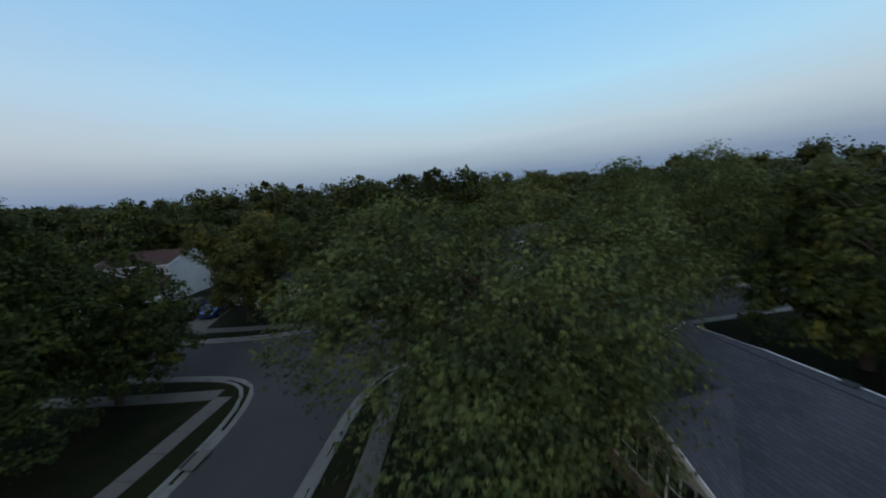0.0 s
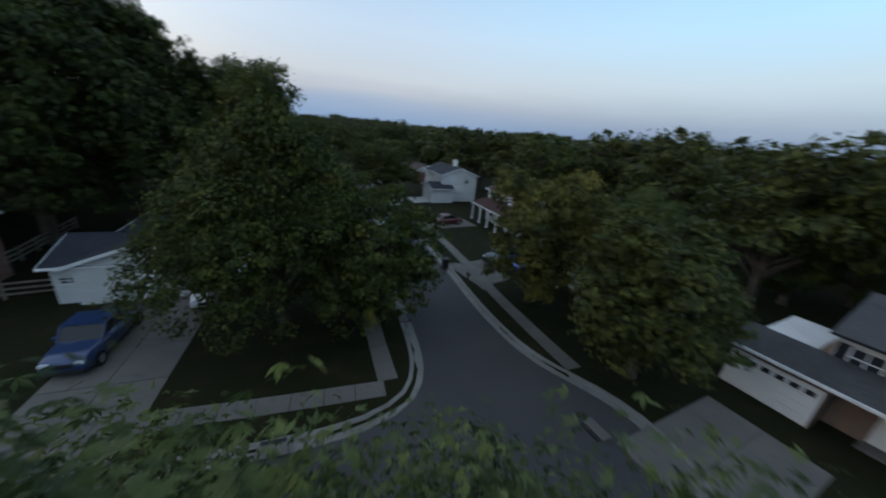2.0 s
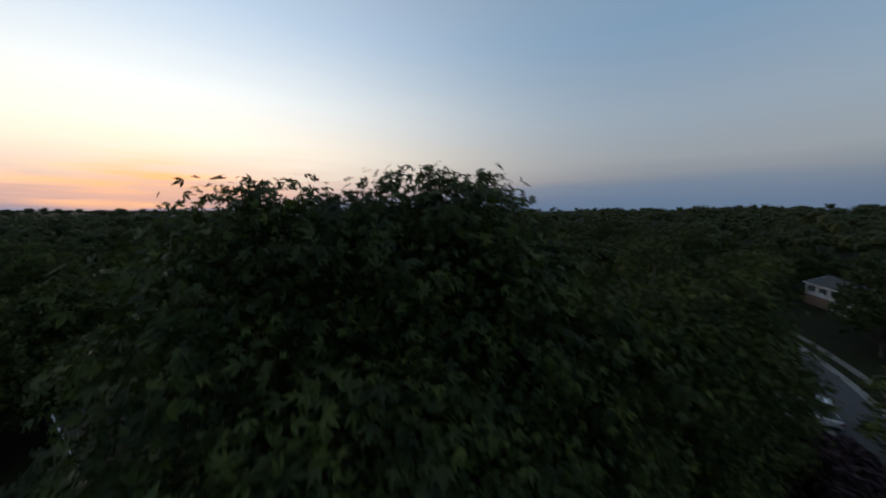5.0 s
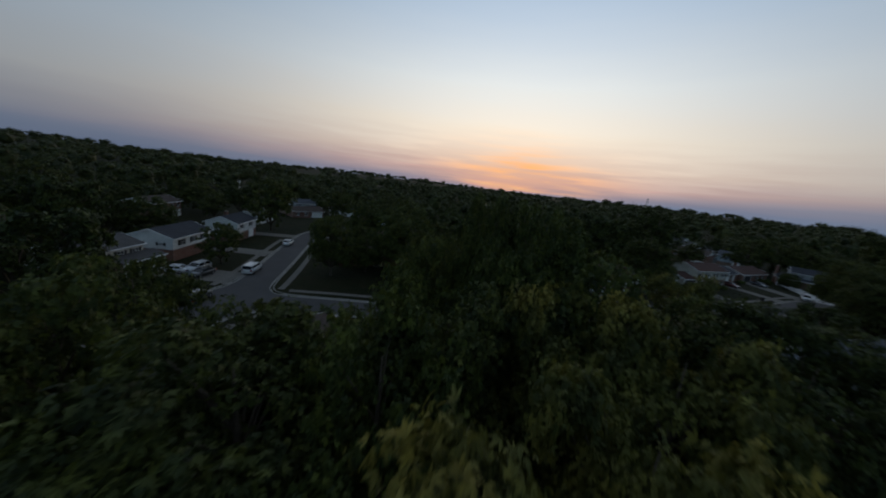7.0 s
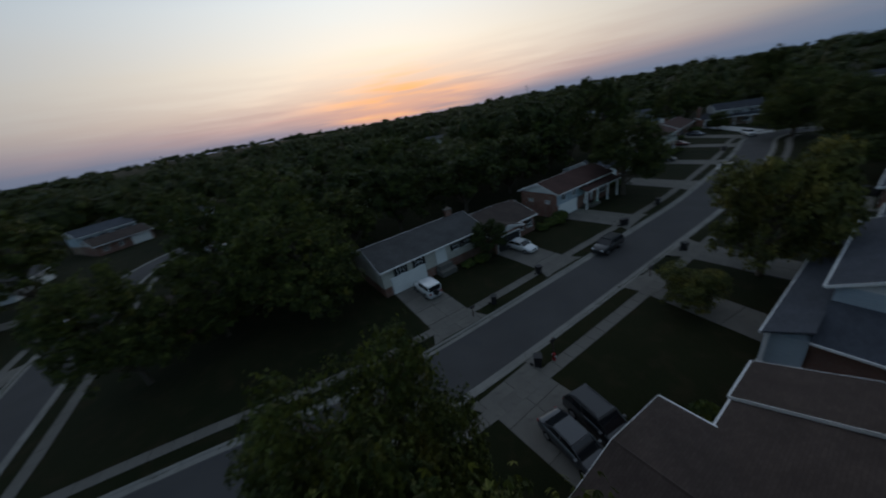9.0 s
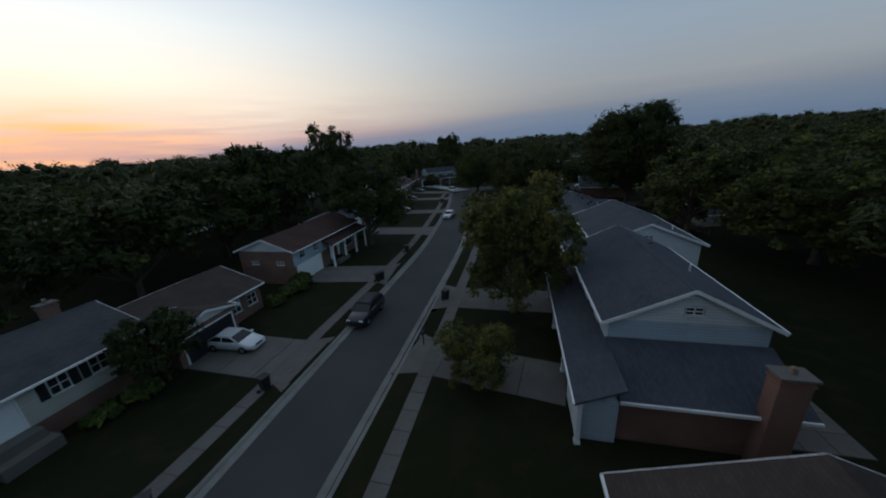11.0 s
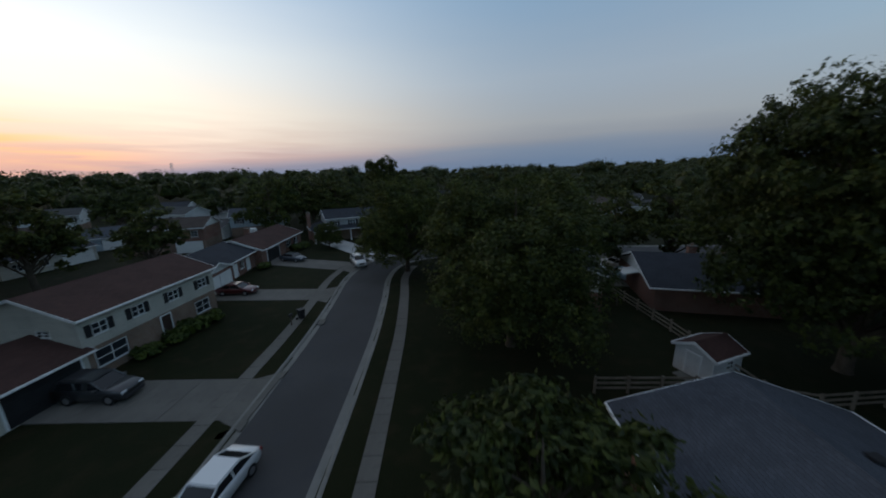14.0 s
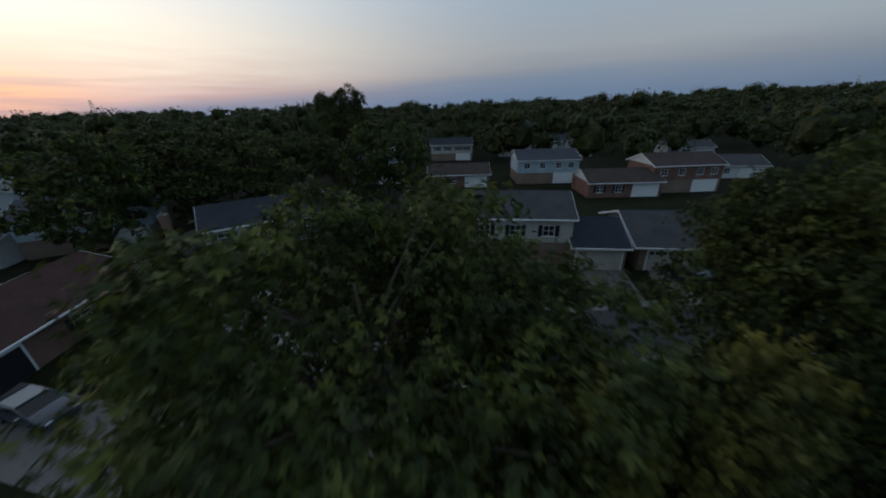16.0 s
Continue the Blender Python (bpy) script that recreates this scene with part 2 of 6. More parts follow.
CAR_GLASS = plain("car_glass", (0.012, 0.014, 0.017), 0.05)
RUBBER = surface("tyre_rubber", (0.02, 0.02, 0.021), 0.9, 3, 30, 0.2, 0.2)
RIM = plain("wheel_alloy", (0.5, 0.5, 0.52), 0.3, 0.9)
BLACK = surface("black_plastic", (0.022, 0.022, 0.024), 0.55, 2, 30, 0.25, 0.1)
SIDING_WHITE = courses("white_siding", (0.68, 0.68, 0.67), (0.72, 0.72, 0.70), (0.42, 0.42, 0.41), 3.6, 0.18, 0.012, offset=0.37, weather=0.16)
SIDING_CREAM = courses("cream_siding", (0.56, 0.53, 0.46), (0.60, 0.57, 0.50), (0.36, 0.34, 0.30), 3.6, 0.18, 0.012, offset=0.37, weather=0.2)
SIDING_BLUE = courses("pale_blue_siding", (0.42, 0.50, 0.56), (0.45, 0.53, 0.58), (0.26, 0.31, 0.35), 3.6, 0.18, 0.012, offset=0.37, weather=0.18)
SIDING_SLATE = courses("slate_blue_siding", (0.13, 0.20, 0.26), (0.15, 0.22, 0.28), (0.08, 0.12, 0.16), 3.6, 0.18, 0.012, offset=0.37, weather=0.2)
SIDING_GREY = courses("grey_siding", (0.40, 0.41, 0.42), (0.43, 0.44, 0.45), (0.26, 0.26, 0.27), 3.6, 0.18, 0.012, offset=0.37, weather=0.2)
BRICK = courses("red_brick", (0.26, 0.105, 0.07), (0.20, 0.085, 0.06), (0.30, 0.26, 0.23), 0.22, 0.075, 0.01)
BRICK_TAN = courses("tan_brick", (0.30, 0.19, 0.13), (0.24, 0.14, 0.10), (0.33, 0.29, 0.25), 0.22, 0.075, 0.01)
ROOF_SLATE = courses("grey_blue_shingles", (0.082, 0.09, 0.108), (0.066, 0.074, 0.09), (0.04, 0.044, 0.052), 0.33, 0.15, 0.008, wall=False, rough=0.92, weather=0.25)
ROOF_DARK = courses("charcoal_shingles", (0.042, 0.046, 0.058), (0.034, 0.038, 0.048), (0.025, 0.027, 0.032), 0.33, 0.15, 0.008, wall=False, rough=0.92, weather=0.25)
ROOF_GREY = courses("weathered_grey_shingles", (0.085, 0.084, 0.085), (0.07, 0.07, 0.072), (0.06, 0.06, 0.062), 0.33, 0.15, 0.008, wall=False, rough=0.92, weather=0.3)
ROOF_BROWN = courses("brown_shingles", (0.08, 0.06, 0.052), (0.066, 0.049, 0.043), (0.05, 0.037, 0.032), 0.33, 0.15, 0.008, wall=False, rough=0.92, weather=0.3)
ROOF_RED = courses("red_brown_shingles", (0.085, 0.044, 0.037), (0.07, 0.036, 0.031), (0.055, 0.03, 0.026), 0.33, 0.15, 0.008, wall=False, rough=0.92, weather=0.3)
SHUTTER_RED = surface("maroon_paint", (0.10, 0.024, 0.024), 0.6, 1.5, 20, 0.12, 0.1)
SHUTTER_BLACK = surface("black_paint", (0.018, 0.019, 0.022), 0.6, 1.5, 20, 0.12, 0.1)
SHUTTER_BLUE = surface("navy_paint", (0.022, 0.032, 0.055), 0.6, 1.5, 20, 0.12, 0.1)
DOOR_DARK = surface("dark_door", (0.05, 0.032, 0.026), 0.5, 1.5, 20, 0.15, 0.1)
WOOD = surface("weathered_wood", (0.20, 0.165, 0.13), 0.9, 1.2, 22, 0.3, 0.4)
WOOD_DARK = surface("dark_weathered_wood", (0.085, 0.066, 0.052), 0.9, 1.2, 22, 0.3, 0.4)
BARK = surface("bark", (0.085, 0.066, 0.05), 0.95, 1.6, 9, 0.35, 0.9)
STONE = surface("garden_stone", (0.26, 0.24, 0.21), 0.9, 1.0, 8, 0.3, 0.5, random_vary=0.35)
MULCH = surface("mulch", (0.05, 0.035, 0.026), 0.95, 1.2, 12, 0.35, 0.8)
METAL = plain("galvanised_metal", (0.42, 0.43, 0.44), 0.4, 0.8)
STEEL_PALE = surface("pale_painted_steel", (0.42, 0.50, 0.52), 0.5, 0.1, 2, 0.1, 0.0)
LAMP_WARM = plain("warm_lamp", (1, 0.6, 0.3), 0.4, 0, (1.0, 0.5, 0.18), 14)
LAMP_GREEN = plain("green_lamp", (0.4, 1, 0.6), 0.4, 0, (0.12, 1.0, 0.45), 3)
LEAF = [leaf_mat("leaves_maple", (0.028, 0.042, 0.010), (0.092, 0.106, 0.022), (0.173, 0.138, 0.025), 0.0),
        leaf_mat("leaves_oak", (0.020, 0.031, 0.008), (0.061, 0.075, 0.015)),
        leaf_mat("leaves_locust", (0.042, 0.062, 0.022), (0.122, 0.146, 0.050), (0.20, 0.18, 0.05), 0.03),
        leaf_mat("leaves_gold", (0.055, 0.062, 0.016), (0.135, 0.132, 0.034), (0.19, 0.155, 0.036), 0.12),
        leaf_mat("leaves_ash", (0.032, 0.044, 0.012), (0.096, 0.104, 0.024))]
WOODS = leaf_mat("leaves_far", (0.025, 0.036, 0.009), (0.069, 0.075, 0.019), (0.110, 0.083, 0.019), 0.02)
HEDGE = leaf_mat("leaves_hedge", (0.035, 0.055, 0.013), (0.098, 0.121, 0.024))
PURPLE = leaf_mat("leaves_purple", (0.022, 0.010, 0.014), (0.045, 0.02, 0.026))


# ---- building helpers ----
def bx(bm, x0, y0, z0, x1, y1, z1):
    v = [bm.verts.new(p) for p in ((x0, y0, z0), (x1, y0, z0), (x1, y1, z0), (x0, y1, z0), (x0, y0, z1), (x1, y0, z1), (x1, y1, z1), (x0, y1, z1))]
    for f in ((3, 2, 1, 0), (4, 5, 6, 7), (0, 1, 5, 4), (1, 2, 6, 5), (2, 3, 7, 6), (3, 0, 4, 7)):
        bm.faces.new([v[i] for i in f])
    return v


def box(x0, y0, z0, x1, y1, z1, bevel=0.0):
    bm = bmesh.new()
    bx(bm, min(x0, x1), min(y0, y1), min(z0, z1), max(x0, x1), max(y0, y1), max(z0, z1))
    if bevel:
        bmesh.ops.bevel(bm, geom=bm.edges[:], offset=bevel, segments=2, affect="EDGES", profile=0.6)
    return bm


def prism(profile, axis, a, b):
    """A closed profile, pushed from a to b along axis x or y. profile: (across, z)."""
    bm = bmesh.new()
    ends = []
    for s in (a, b):
        ends.append([bm.verts.new((s, u, z) if axis == "x" else (u, s, z)) for u, z in profile])
    n = len(profile)
    bm.faces.new(ends[0])
    bm.faces.new(list(reversed(ends[1])))
    for i in range(n):
        bm.faces.new([ends[0][i], ends[1][i], ends[1][(i + 1) % n], ends[0][(i + 1) % n]])
    bmesh.ops.recalc_face_normals(bm, faces=bm.faces[:])
    return bm


def tray(w, h, rim, proud, deep):
    """A slab on a wall, its face sunk inside a rim (raised where deep is negative). Local -y faces out; the foot at z 0."""
    bm = bmesh.new()
    v = bx(bm, -w / 2, -proud, 0, w / 2, 0.02, h)
    f = next(q for q in bm.faces if all(abs(x.co.y + proud) < 1e-6 for x in q.verts))
    bmesh.ops.inset_region(bm, faces=[f], thickness=rim, use_even_offset=True)
    for x in f.verts:
        x.co.y += deep
    return bm


def tube(points, radii, sides=8, caps=True):
    bm = bmesh.new()
    rings = []
    for i, p in enumerate(points):
        p = Vector(p)
        d = (Vector(points[min(i + 1, len(points) - 1)]) - Vector(points[max(i - 1, 0)])).normalized()
        u = d.orthogonal().normalized()
        if abs(d.z) > 0.9:
            u = Vector((1, 0, 0)) - d * d.x
            u.normalize()
        w = d.cross(u)
        rings.append([bm.verts.new(p + (u * math.cos(2 * math.pi * k / sides) + w * math.sin(2 * math.pi * k / sides)) * radii[i]) for k in range(sides)])
    for a, b in zip(rings, rings[1:]):
        for k in range(sides):
            bm.faces.new([a[k], a[(k + 1) % sides], b[(k + 1) % sides], b[k]])
    if caps:
        bm.faces.new(list(reversed(rings[0])))
        bm.faces.new(rings[-1])
    bmesh.ops.recalc_face_normals(bm, faces=bm.faces[:])
    return bm


def join(*bms):
    out = bmesh.new()
    for b in bms:
        me = bpy.data.meshes.new("tmp")
        b.to_mesh(me)
        b.free()
        out.from_mesh(me)
        bpy.data.meshes.remove(me)
    return out


def part(name, bm, material, parent, label="", smooth=False):
    me = bpy.data.meshes.new(name)
    if isinstance(bm, bmesh.types.BMesh):
        bm.to_mesh(me)
        bm.free()
    else:
        me.from_pydata(*bm)
    me.materials.append(material)
    if smooth:
        me.shade_smooth()
    ob = new(name, me)
    ob.parent = parent
    return tagged(ob, label)


def thing(name, m, label, category, group="", kind=""):
    ob = new(name)
    ob.empty_display_size = 0.3
    ob.matrix_basis = m
    return tagged(ob, label, category, group, kind)


def moved(bm, m):
    bm.transform(m)
    return bm


# ---- roads: centre lines ----
ROADS = {
    "street": [(-6.8, -62), (-5.4, -51), (-3.5, -41), (-1.6, -33), (-0.4, -25), (0, -15), (0.3, 10), (0.3, 26), (-0.5, 38), (-1.6, 50), (-2.5, 59), (-3.2, 65), (-4.5, 73), (-5.9, 81), (-5.2, 88.5), (-0.5, 94.0), (8, 96), (24, 97.5), (60, 99), (110, 104)],
    "cross_street": [(92, -88.2), (80, -84.2), (72, -81.4), (62, -78.6), (40, -72.6), (20, -67.2), (6, -63.2), (-10, -59.2), (-24, -57.6), (-50, -56.0), (-66, -53.4), (-76, -46.5), (-79, -36), (-80, -18)],
    "side_street": [(82, -150), (85.5, -118), (88.1, -100), (90.1, -87), (92.8, -76), (96.6, -64), (101.3, -47), (106.5, -27), (112, -5), (113.5, 16), (108, 40), (98, 62)],
}
HALF = 3.35


def smooth_line(pts, step=2.0):
    """A Catmull-Rom line through the points, resampled."""
    p = [np.array(q, float) for q in pts]
    p = [2 * p[0] - p[1]] + p + [2 * p[-1] - p[-2]]
    out = []
    for i in range(1, len(p) - 2):
        n = max(2, int(np.linalg.norm(p[i + 1] - p[i]) / step))
        for k in range(n):
            t = k / n
            out.append(0.5 * ((2 * p[i]) + (p[i + 1] - p[i - 1]) * t + (2 * p[i - 1] - 5 * p[i] + 4 * p[i + 1] - p[i + 2]) * t * t + (3 * p[i] - p[i - 1] - 3 * p[i + 1] + p[i + 2]) * t ** 3))
    out.append(p[-2])
    return np.array(out)


LINES = {k: smooth_line(v) for k, v in ROADS.items()}


def line_distance(x, y, line):
    best = np.full(np.shape(x), 1e9)
    for a, b in zip(line[:-1], line[1:]):
        d = b - a
        t = np.clip(((x - a[0]) * d[0] + (y - a[1]) * d[1]) / (d @ d), 0, 1)
        best = np.minimum(best, np.hypot(x - a[0] - t * d[0], y - a[1] - t * d[1]))
    return best


def road_field(x, y):
    """Below zero on a road; corners where roads meet are rounded."""
    k, total = 2.2, 0
    for line in LINES.values():
        total = total + np.exp(-np.minimum(line_distance(x, y, line) - HALF, 60) / k)
    return -k * np.log(total)


GRID = {}


def field_at(x, y):
    """The road field read off a coarse grid."""
    if not GRID:
        gx, gy = np.arange(-400, 420, 2.0), np.arange(-400, 420, 2.0)
        X, Y = np.meshgrid(gx, gy)
        GRID["f"] = road_field(X, Y)
    i, j = (x + 400) / 2, (y + 400) / 2
    if not (0 <= i < 408 and 0 <= j < 408):
        return 60.0
    a, b = int(i), int(j)
    u, v = i - a, j - b
    f = GRID["f"]
    return float((f[b, a] * (1 - u) + f[b, a + 1] * u) * (1 - v) + (f[b + 1, a] * (1 - u) + f[b + 1, a + 1] * u) * v)


def hill(x, y):
    """Nearly level near the streets, with gently rising land far off."""
    r = np.hypot(x - 30, y)
    far = np.clip((r - 190) / 400, 0, 1)
    return far * (5.0 + 9.0 * np.sin(x * 0.004 + 1.2) * np.cos(y * 0.0035 - 0.3)) + far * 7 * np.clip(x / 400, 0, 1)


def build_ground():
    far_a = np.array([-4200, -2600, -1700, -1100, -800, -600, -460, -360, -290, -235, -190, -155, -132])
    xs = np.concatenate([far_a, np.arange(-112, 136, 0.8), 30 - far_a[::-1][2:] + 0])
    ys = np.concatenate([far_a - 25, np.arange(-140, 118, 0.8), 10 - far_a[::-1]])
    X, Y = np.meshgrid(xs, ys)
    f = road_field(X, Y)
    eps = 0.05
    gx, gy = (road_field(X + eps, Y) - f) / eps, (road_field(X, Y + eps) - f) / eps
    near = (np.abs(f) < 0.45)
    X = np.where(near, X - gx * (f - 0.1), X)
    Y = np.where(near, Y - gy * (f - 0.1), Y)
    Z = hill(X, Y)
    Z = np.where(f <= -0.45, Z - 0.3, Z)
    lumps = 0.03 * np.sin(X * 0.9 + np.cos(Y * 0.7)) * np.cos(Y * 0.8) - 0.035
    Z = np.where(f > 4.6, Z + lumps * np.clip((f - 4.6) / 3, 0, 1), Z)
    ny, nx = X.shape
    verts = np.stack([X.ravel(), Y.ravel(), Z.ravel()], 1)
    i = np.arange(nx * ny).reshape(ny, nx)
    faces = np.stack([i[:-1, :-1], i[:-1, 1:], i[1:, 1:], i[1:, :-1]], -1).reshape(-1, 4)
    me = bpy.data.meshes.new("ground")
    me.from_pydata(verts.tolist(), [], faces.tolist())
    me.materials.append(LAWN)
    me.shade_smooth()
    tagged(new("ground", me), "mown suburban lawns, green with dry brown patches", "grass", kind="structure")


def build_roads():
    xs, ys = np.arange(-112, 134, 0.7), np.arange(-140, 116, 0.7)
    X, Y = np.meshgrid(xs, ys)
    f = road_field(X, Y)
    cell = (f[:-1, :-1] + f[1:, 1:] + f[:-1, 1:] + f[1:, :-1]) / 4 < 0.15
    i = np.arange(X.size).reshape(X.shape)
    quads = np.stack([i[:-1, :-1], i[:-1, 1:], i[1:, 1:], i[1:, :-1]], -1)[cell]
    used, inv = np.unique(quads, return_inverse=True)
    crown = -0.10 + 0.06 * np.clip(-f.ravel()[used] / HALF, 0, 1)
    verts = np.stack([X.ravel()[used], Y.ravel()[used], crown], 1)
    me = bpy.data.meshes.new("road")
    me.from_pydata(verts.tolist(), [], inv.reshape(-1, 4).tolist())
    me.materials.append(ASPHALT)
    me.shade_smooth()
    tagged(new("road", me), "grey asphalt residential road with worn patches", "road", kind="structure")
    # the line where the road field is zero, cell by cell, for the kerb
    segs = {}
    for a in range(len(ys) - 1):
        row = f[a:a + 2]
        for b in np.nonzero((row.min(0)[:-1] < 0.9) & (row.max(0)[:-1] > -0.9))[0]:
            c = [(xs[b], ys[a], f[a, b]), (xs[b + 1], ys[a], f[a, b + 1]), (xs[b + 1], ys[a + 1], f[a + 1, b + 1]), (xs[b], ys[a + 1], f[a + 1, b])]
            hits = []
            for p, q in zip(c, c[1:] + c[:1]):
                if (p[2] < 0) != (q[2] < 0):
                    t = p[2] / (p[2] - q[2])
                    hits.append((round(p[0] + t * (q[0] - p[0]), 4), round(p[1] + t * (q[1] - p[1]), 4)))
            if len(hits) == 2:
                for u, v in (hits, hits[::-1]):
                    segs.setdefault(u, []).append(v)
    seen = set()
    for start in [p for p, q in segs.items() if len(q) == 1] + list(segs):
        if start in seen:
            continue
        chain, here = [start], start
        seen.add(start)
        while True:
            nxt = [q for q in segs[here] if q not in seen]
            if not nxt:
                break
            here = nxt[0]
            seen.add(here)
            chain.append(here)
        if len(chain) < 12:
            continue
        c = np.array(chain)
        for _ in range(4):
            c[1:-1] = (c[:-2] + 2 * c[1:-1] + c[2:]) / 4
        c = c[::2]
        e = 0.05
        gx = (road_field(c[:, 0] + e, c[:, 1]) - road_field(c[:, 0] - e, c[:, 1])) / (2 * e)
        gy = (road_field(c[:, 0], c[:, 1] + e) - road_field(c[:, 0], c[:, 1] - e)) / (2 * e)
        g = np.stack([gx, gy], 1)
        g /= np.linalg.norm(g, axis=1)[:, None] + 1e-9
        prof = [(0.17, -0.3), (0.17, 0.025), (0.02, 0.035), (-0.06, 0.0), (-0.14, -0.075), (-0.62, -0.055), (-0.64, -0.3)]
        verts, faces = [], []
        for p, n in zip(c, g):
            verts += [(p[0] + n[0] * o, p[1] + n[1] * o, z) for o, z in prof]
        m = len(prof)
        for k in range(len(c) - 1):
            for j in range(m - 1):
                faces.append((k * m + j, k * m + j + 1, (k + 1) * m + j + 1, (k + 1) * m + j))
        me = bpy.data.meshes.new("kerb")
        me.from_pydata(verts, [], faces)
        me.materials.append(KERB)
        tagged(new("kerb", me), "low pale concrete kerb and gutter beside the road", "kerb", kind="structure")


# ---- pavements and driveways, slab by slab ----
def slab_mesh(w, d, name="slab"):
    bm = box(-w / 2, -d / 2, -0.1, w / 2, d / 2, 0.0)
    bmesh.ops.bevel(bm, geom=[e for e in bm.edges if all(v.co.z > -0.01 for v in e.verts)], offset=0.012, segments=1, affect="EDGES")
    me = bpy.data.meshes.new(name)
    bm.to_mesh(me)
    bm.free()
    return me


SLABS = {}


def lay(parent, x, y, z, turn, w, d, material):
    key = (round(w, 1), round(d, 1), material.name)
    if key not in SLABS:
        SLABS[key] = slab_mesh(key[0] - 0.025, key[1] - 0.025)
        SLABS[key].materials.append(material)
    ob = new("slab", SLABS[key])
    ob.parent = parent
    ob.matrix_basis = Matrix.Translation((x, y, z)) @ Matrix.Rotation(turn, 4, "Z")


def pavement(line, side, first, last, offset=5.5, width=1.15, pitch=1.5):
    """Slabs along one side of a road, from first to last metres of its line."""
    p = LINES[line]
    d = np.concatenate([[0], np.cumsum(np.linalg.norm(np.diff(p, axis=0), axis=1))])
    e = thing("pavement", pose(0, 0, 0), "concrete slab pavement between lawn and grass verge", "pavement", kind="structure")
    s = np.arange(first, min(last, d[-1] - 1), 0.25)
    c = np.stack([np.interp(s, d, p[:, 0]), np.interp(s, d, p[:, 1])], 1)
    t = np.gradient(c, axis=0)
    t /= np.linalg.norm(t, axis=1)[:, None]
    t = np.stack([np.convolve(np.pad(t[:, k], 6, "edge"), np.ones(13) / 13, "valid") for k in (0, 1)], 1)
    c = c + np.stack([-t[:, 1], t[:, 0]], 1) * side * offset
    run = np.concatenate([[0], np.cumsum(np.linalg.norm(np.diff(c, axis=0), axis=1))])
    n = int(run[-1] / pitch)
    for k in range(n):
        q = [np.array([np.interp((k + o) * pitch, run, c[:, j]) for j in (0, 1)]) for o in (0.1, 0.5, 0.9)]
        if field_at(*q[1]) > 0.9:
            w = q[2] - q[0]
            lay(e, q[1][0], q[1][1], 0.032 + 0.006 * math.sin(k * 1.7), math.atan2(w[1], w[0]), pitch, width, CONCRETE)


def driveway(a, b, width, material=None, flare=0.0, label="concrete slab driveway from the garage to the road", pitch=3.0):
    """Slabs from a (at the garage) to b (at the kerb)."""
    material = material or CONCRETE
    a, b = Vector(a), Vector(b)
    d = b - a
    length = d.length
    turn = math.atan2(d.y, d.x)
    e = thing("driveway", Matrix.Translation((a.x, a.y, 0)) @ Matrix.Rotation(turn, 4, "Z"), label, "driveway", kind="structure")
    n, m = max(1, round(length / pitch)), max(1, round(width / 2.9))
    pl, pw = length / n, width / m
    for i in range(n):
        for j in range(m):
            lay(e, (i + 0.5) * pl, (j + 0.5) * pw - width / 2, 0.016 + 0.004 * ((i * 7 + j * 3) % 3 - 1), 0, pl, pw, material)
    if flare:
        for s in (-1, 1):
            w = width / 2
            bm = bmesh.new()
            pts = [(length - 1.7, s * (w + 0.01)), (length + 0.12, s * (w + 0.01)), (length + 0.12, s * (w + flare))]
            top = [bm.verts.new((x, y, 0.018)) for x, y in pts]
            low = [bm.verts.new((x, y, -0.1)) for x, y in pts]
            bm.faces.new(top)
            for k in range(3):
                bm.faces.new([top[k], top[(k + 1) % 3], low[(k + 1) % 3], low[k]])
            bmesh.ops.recalc_face_normals(bm, faces=bm.faces[:])
            part("slab", bm, material, e)


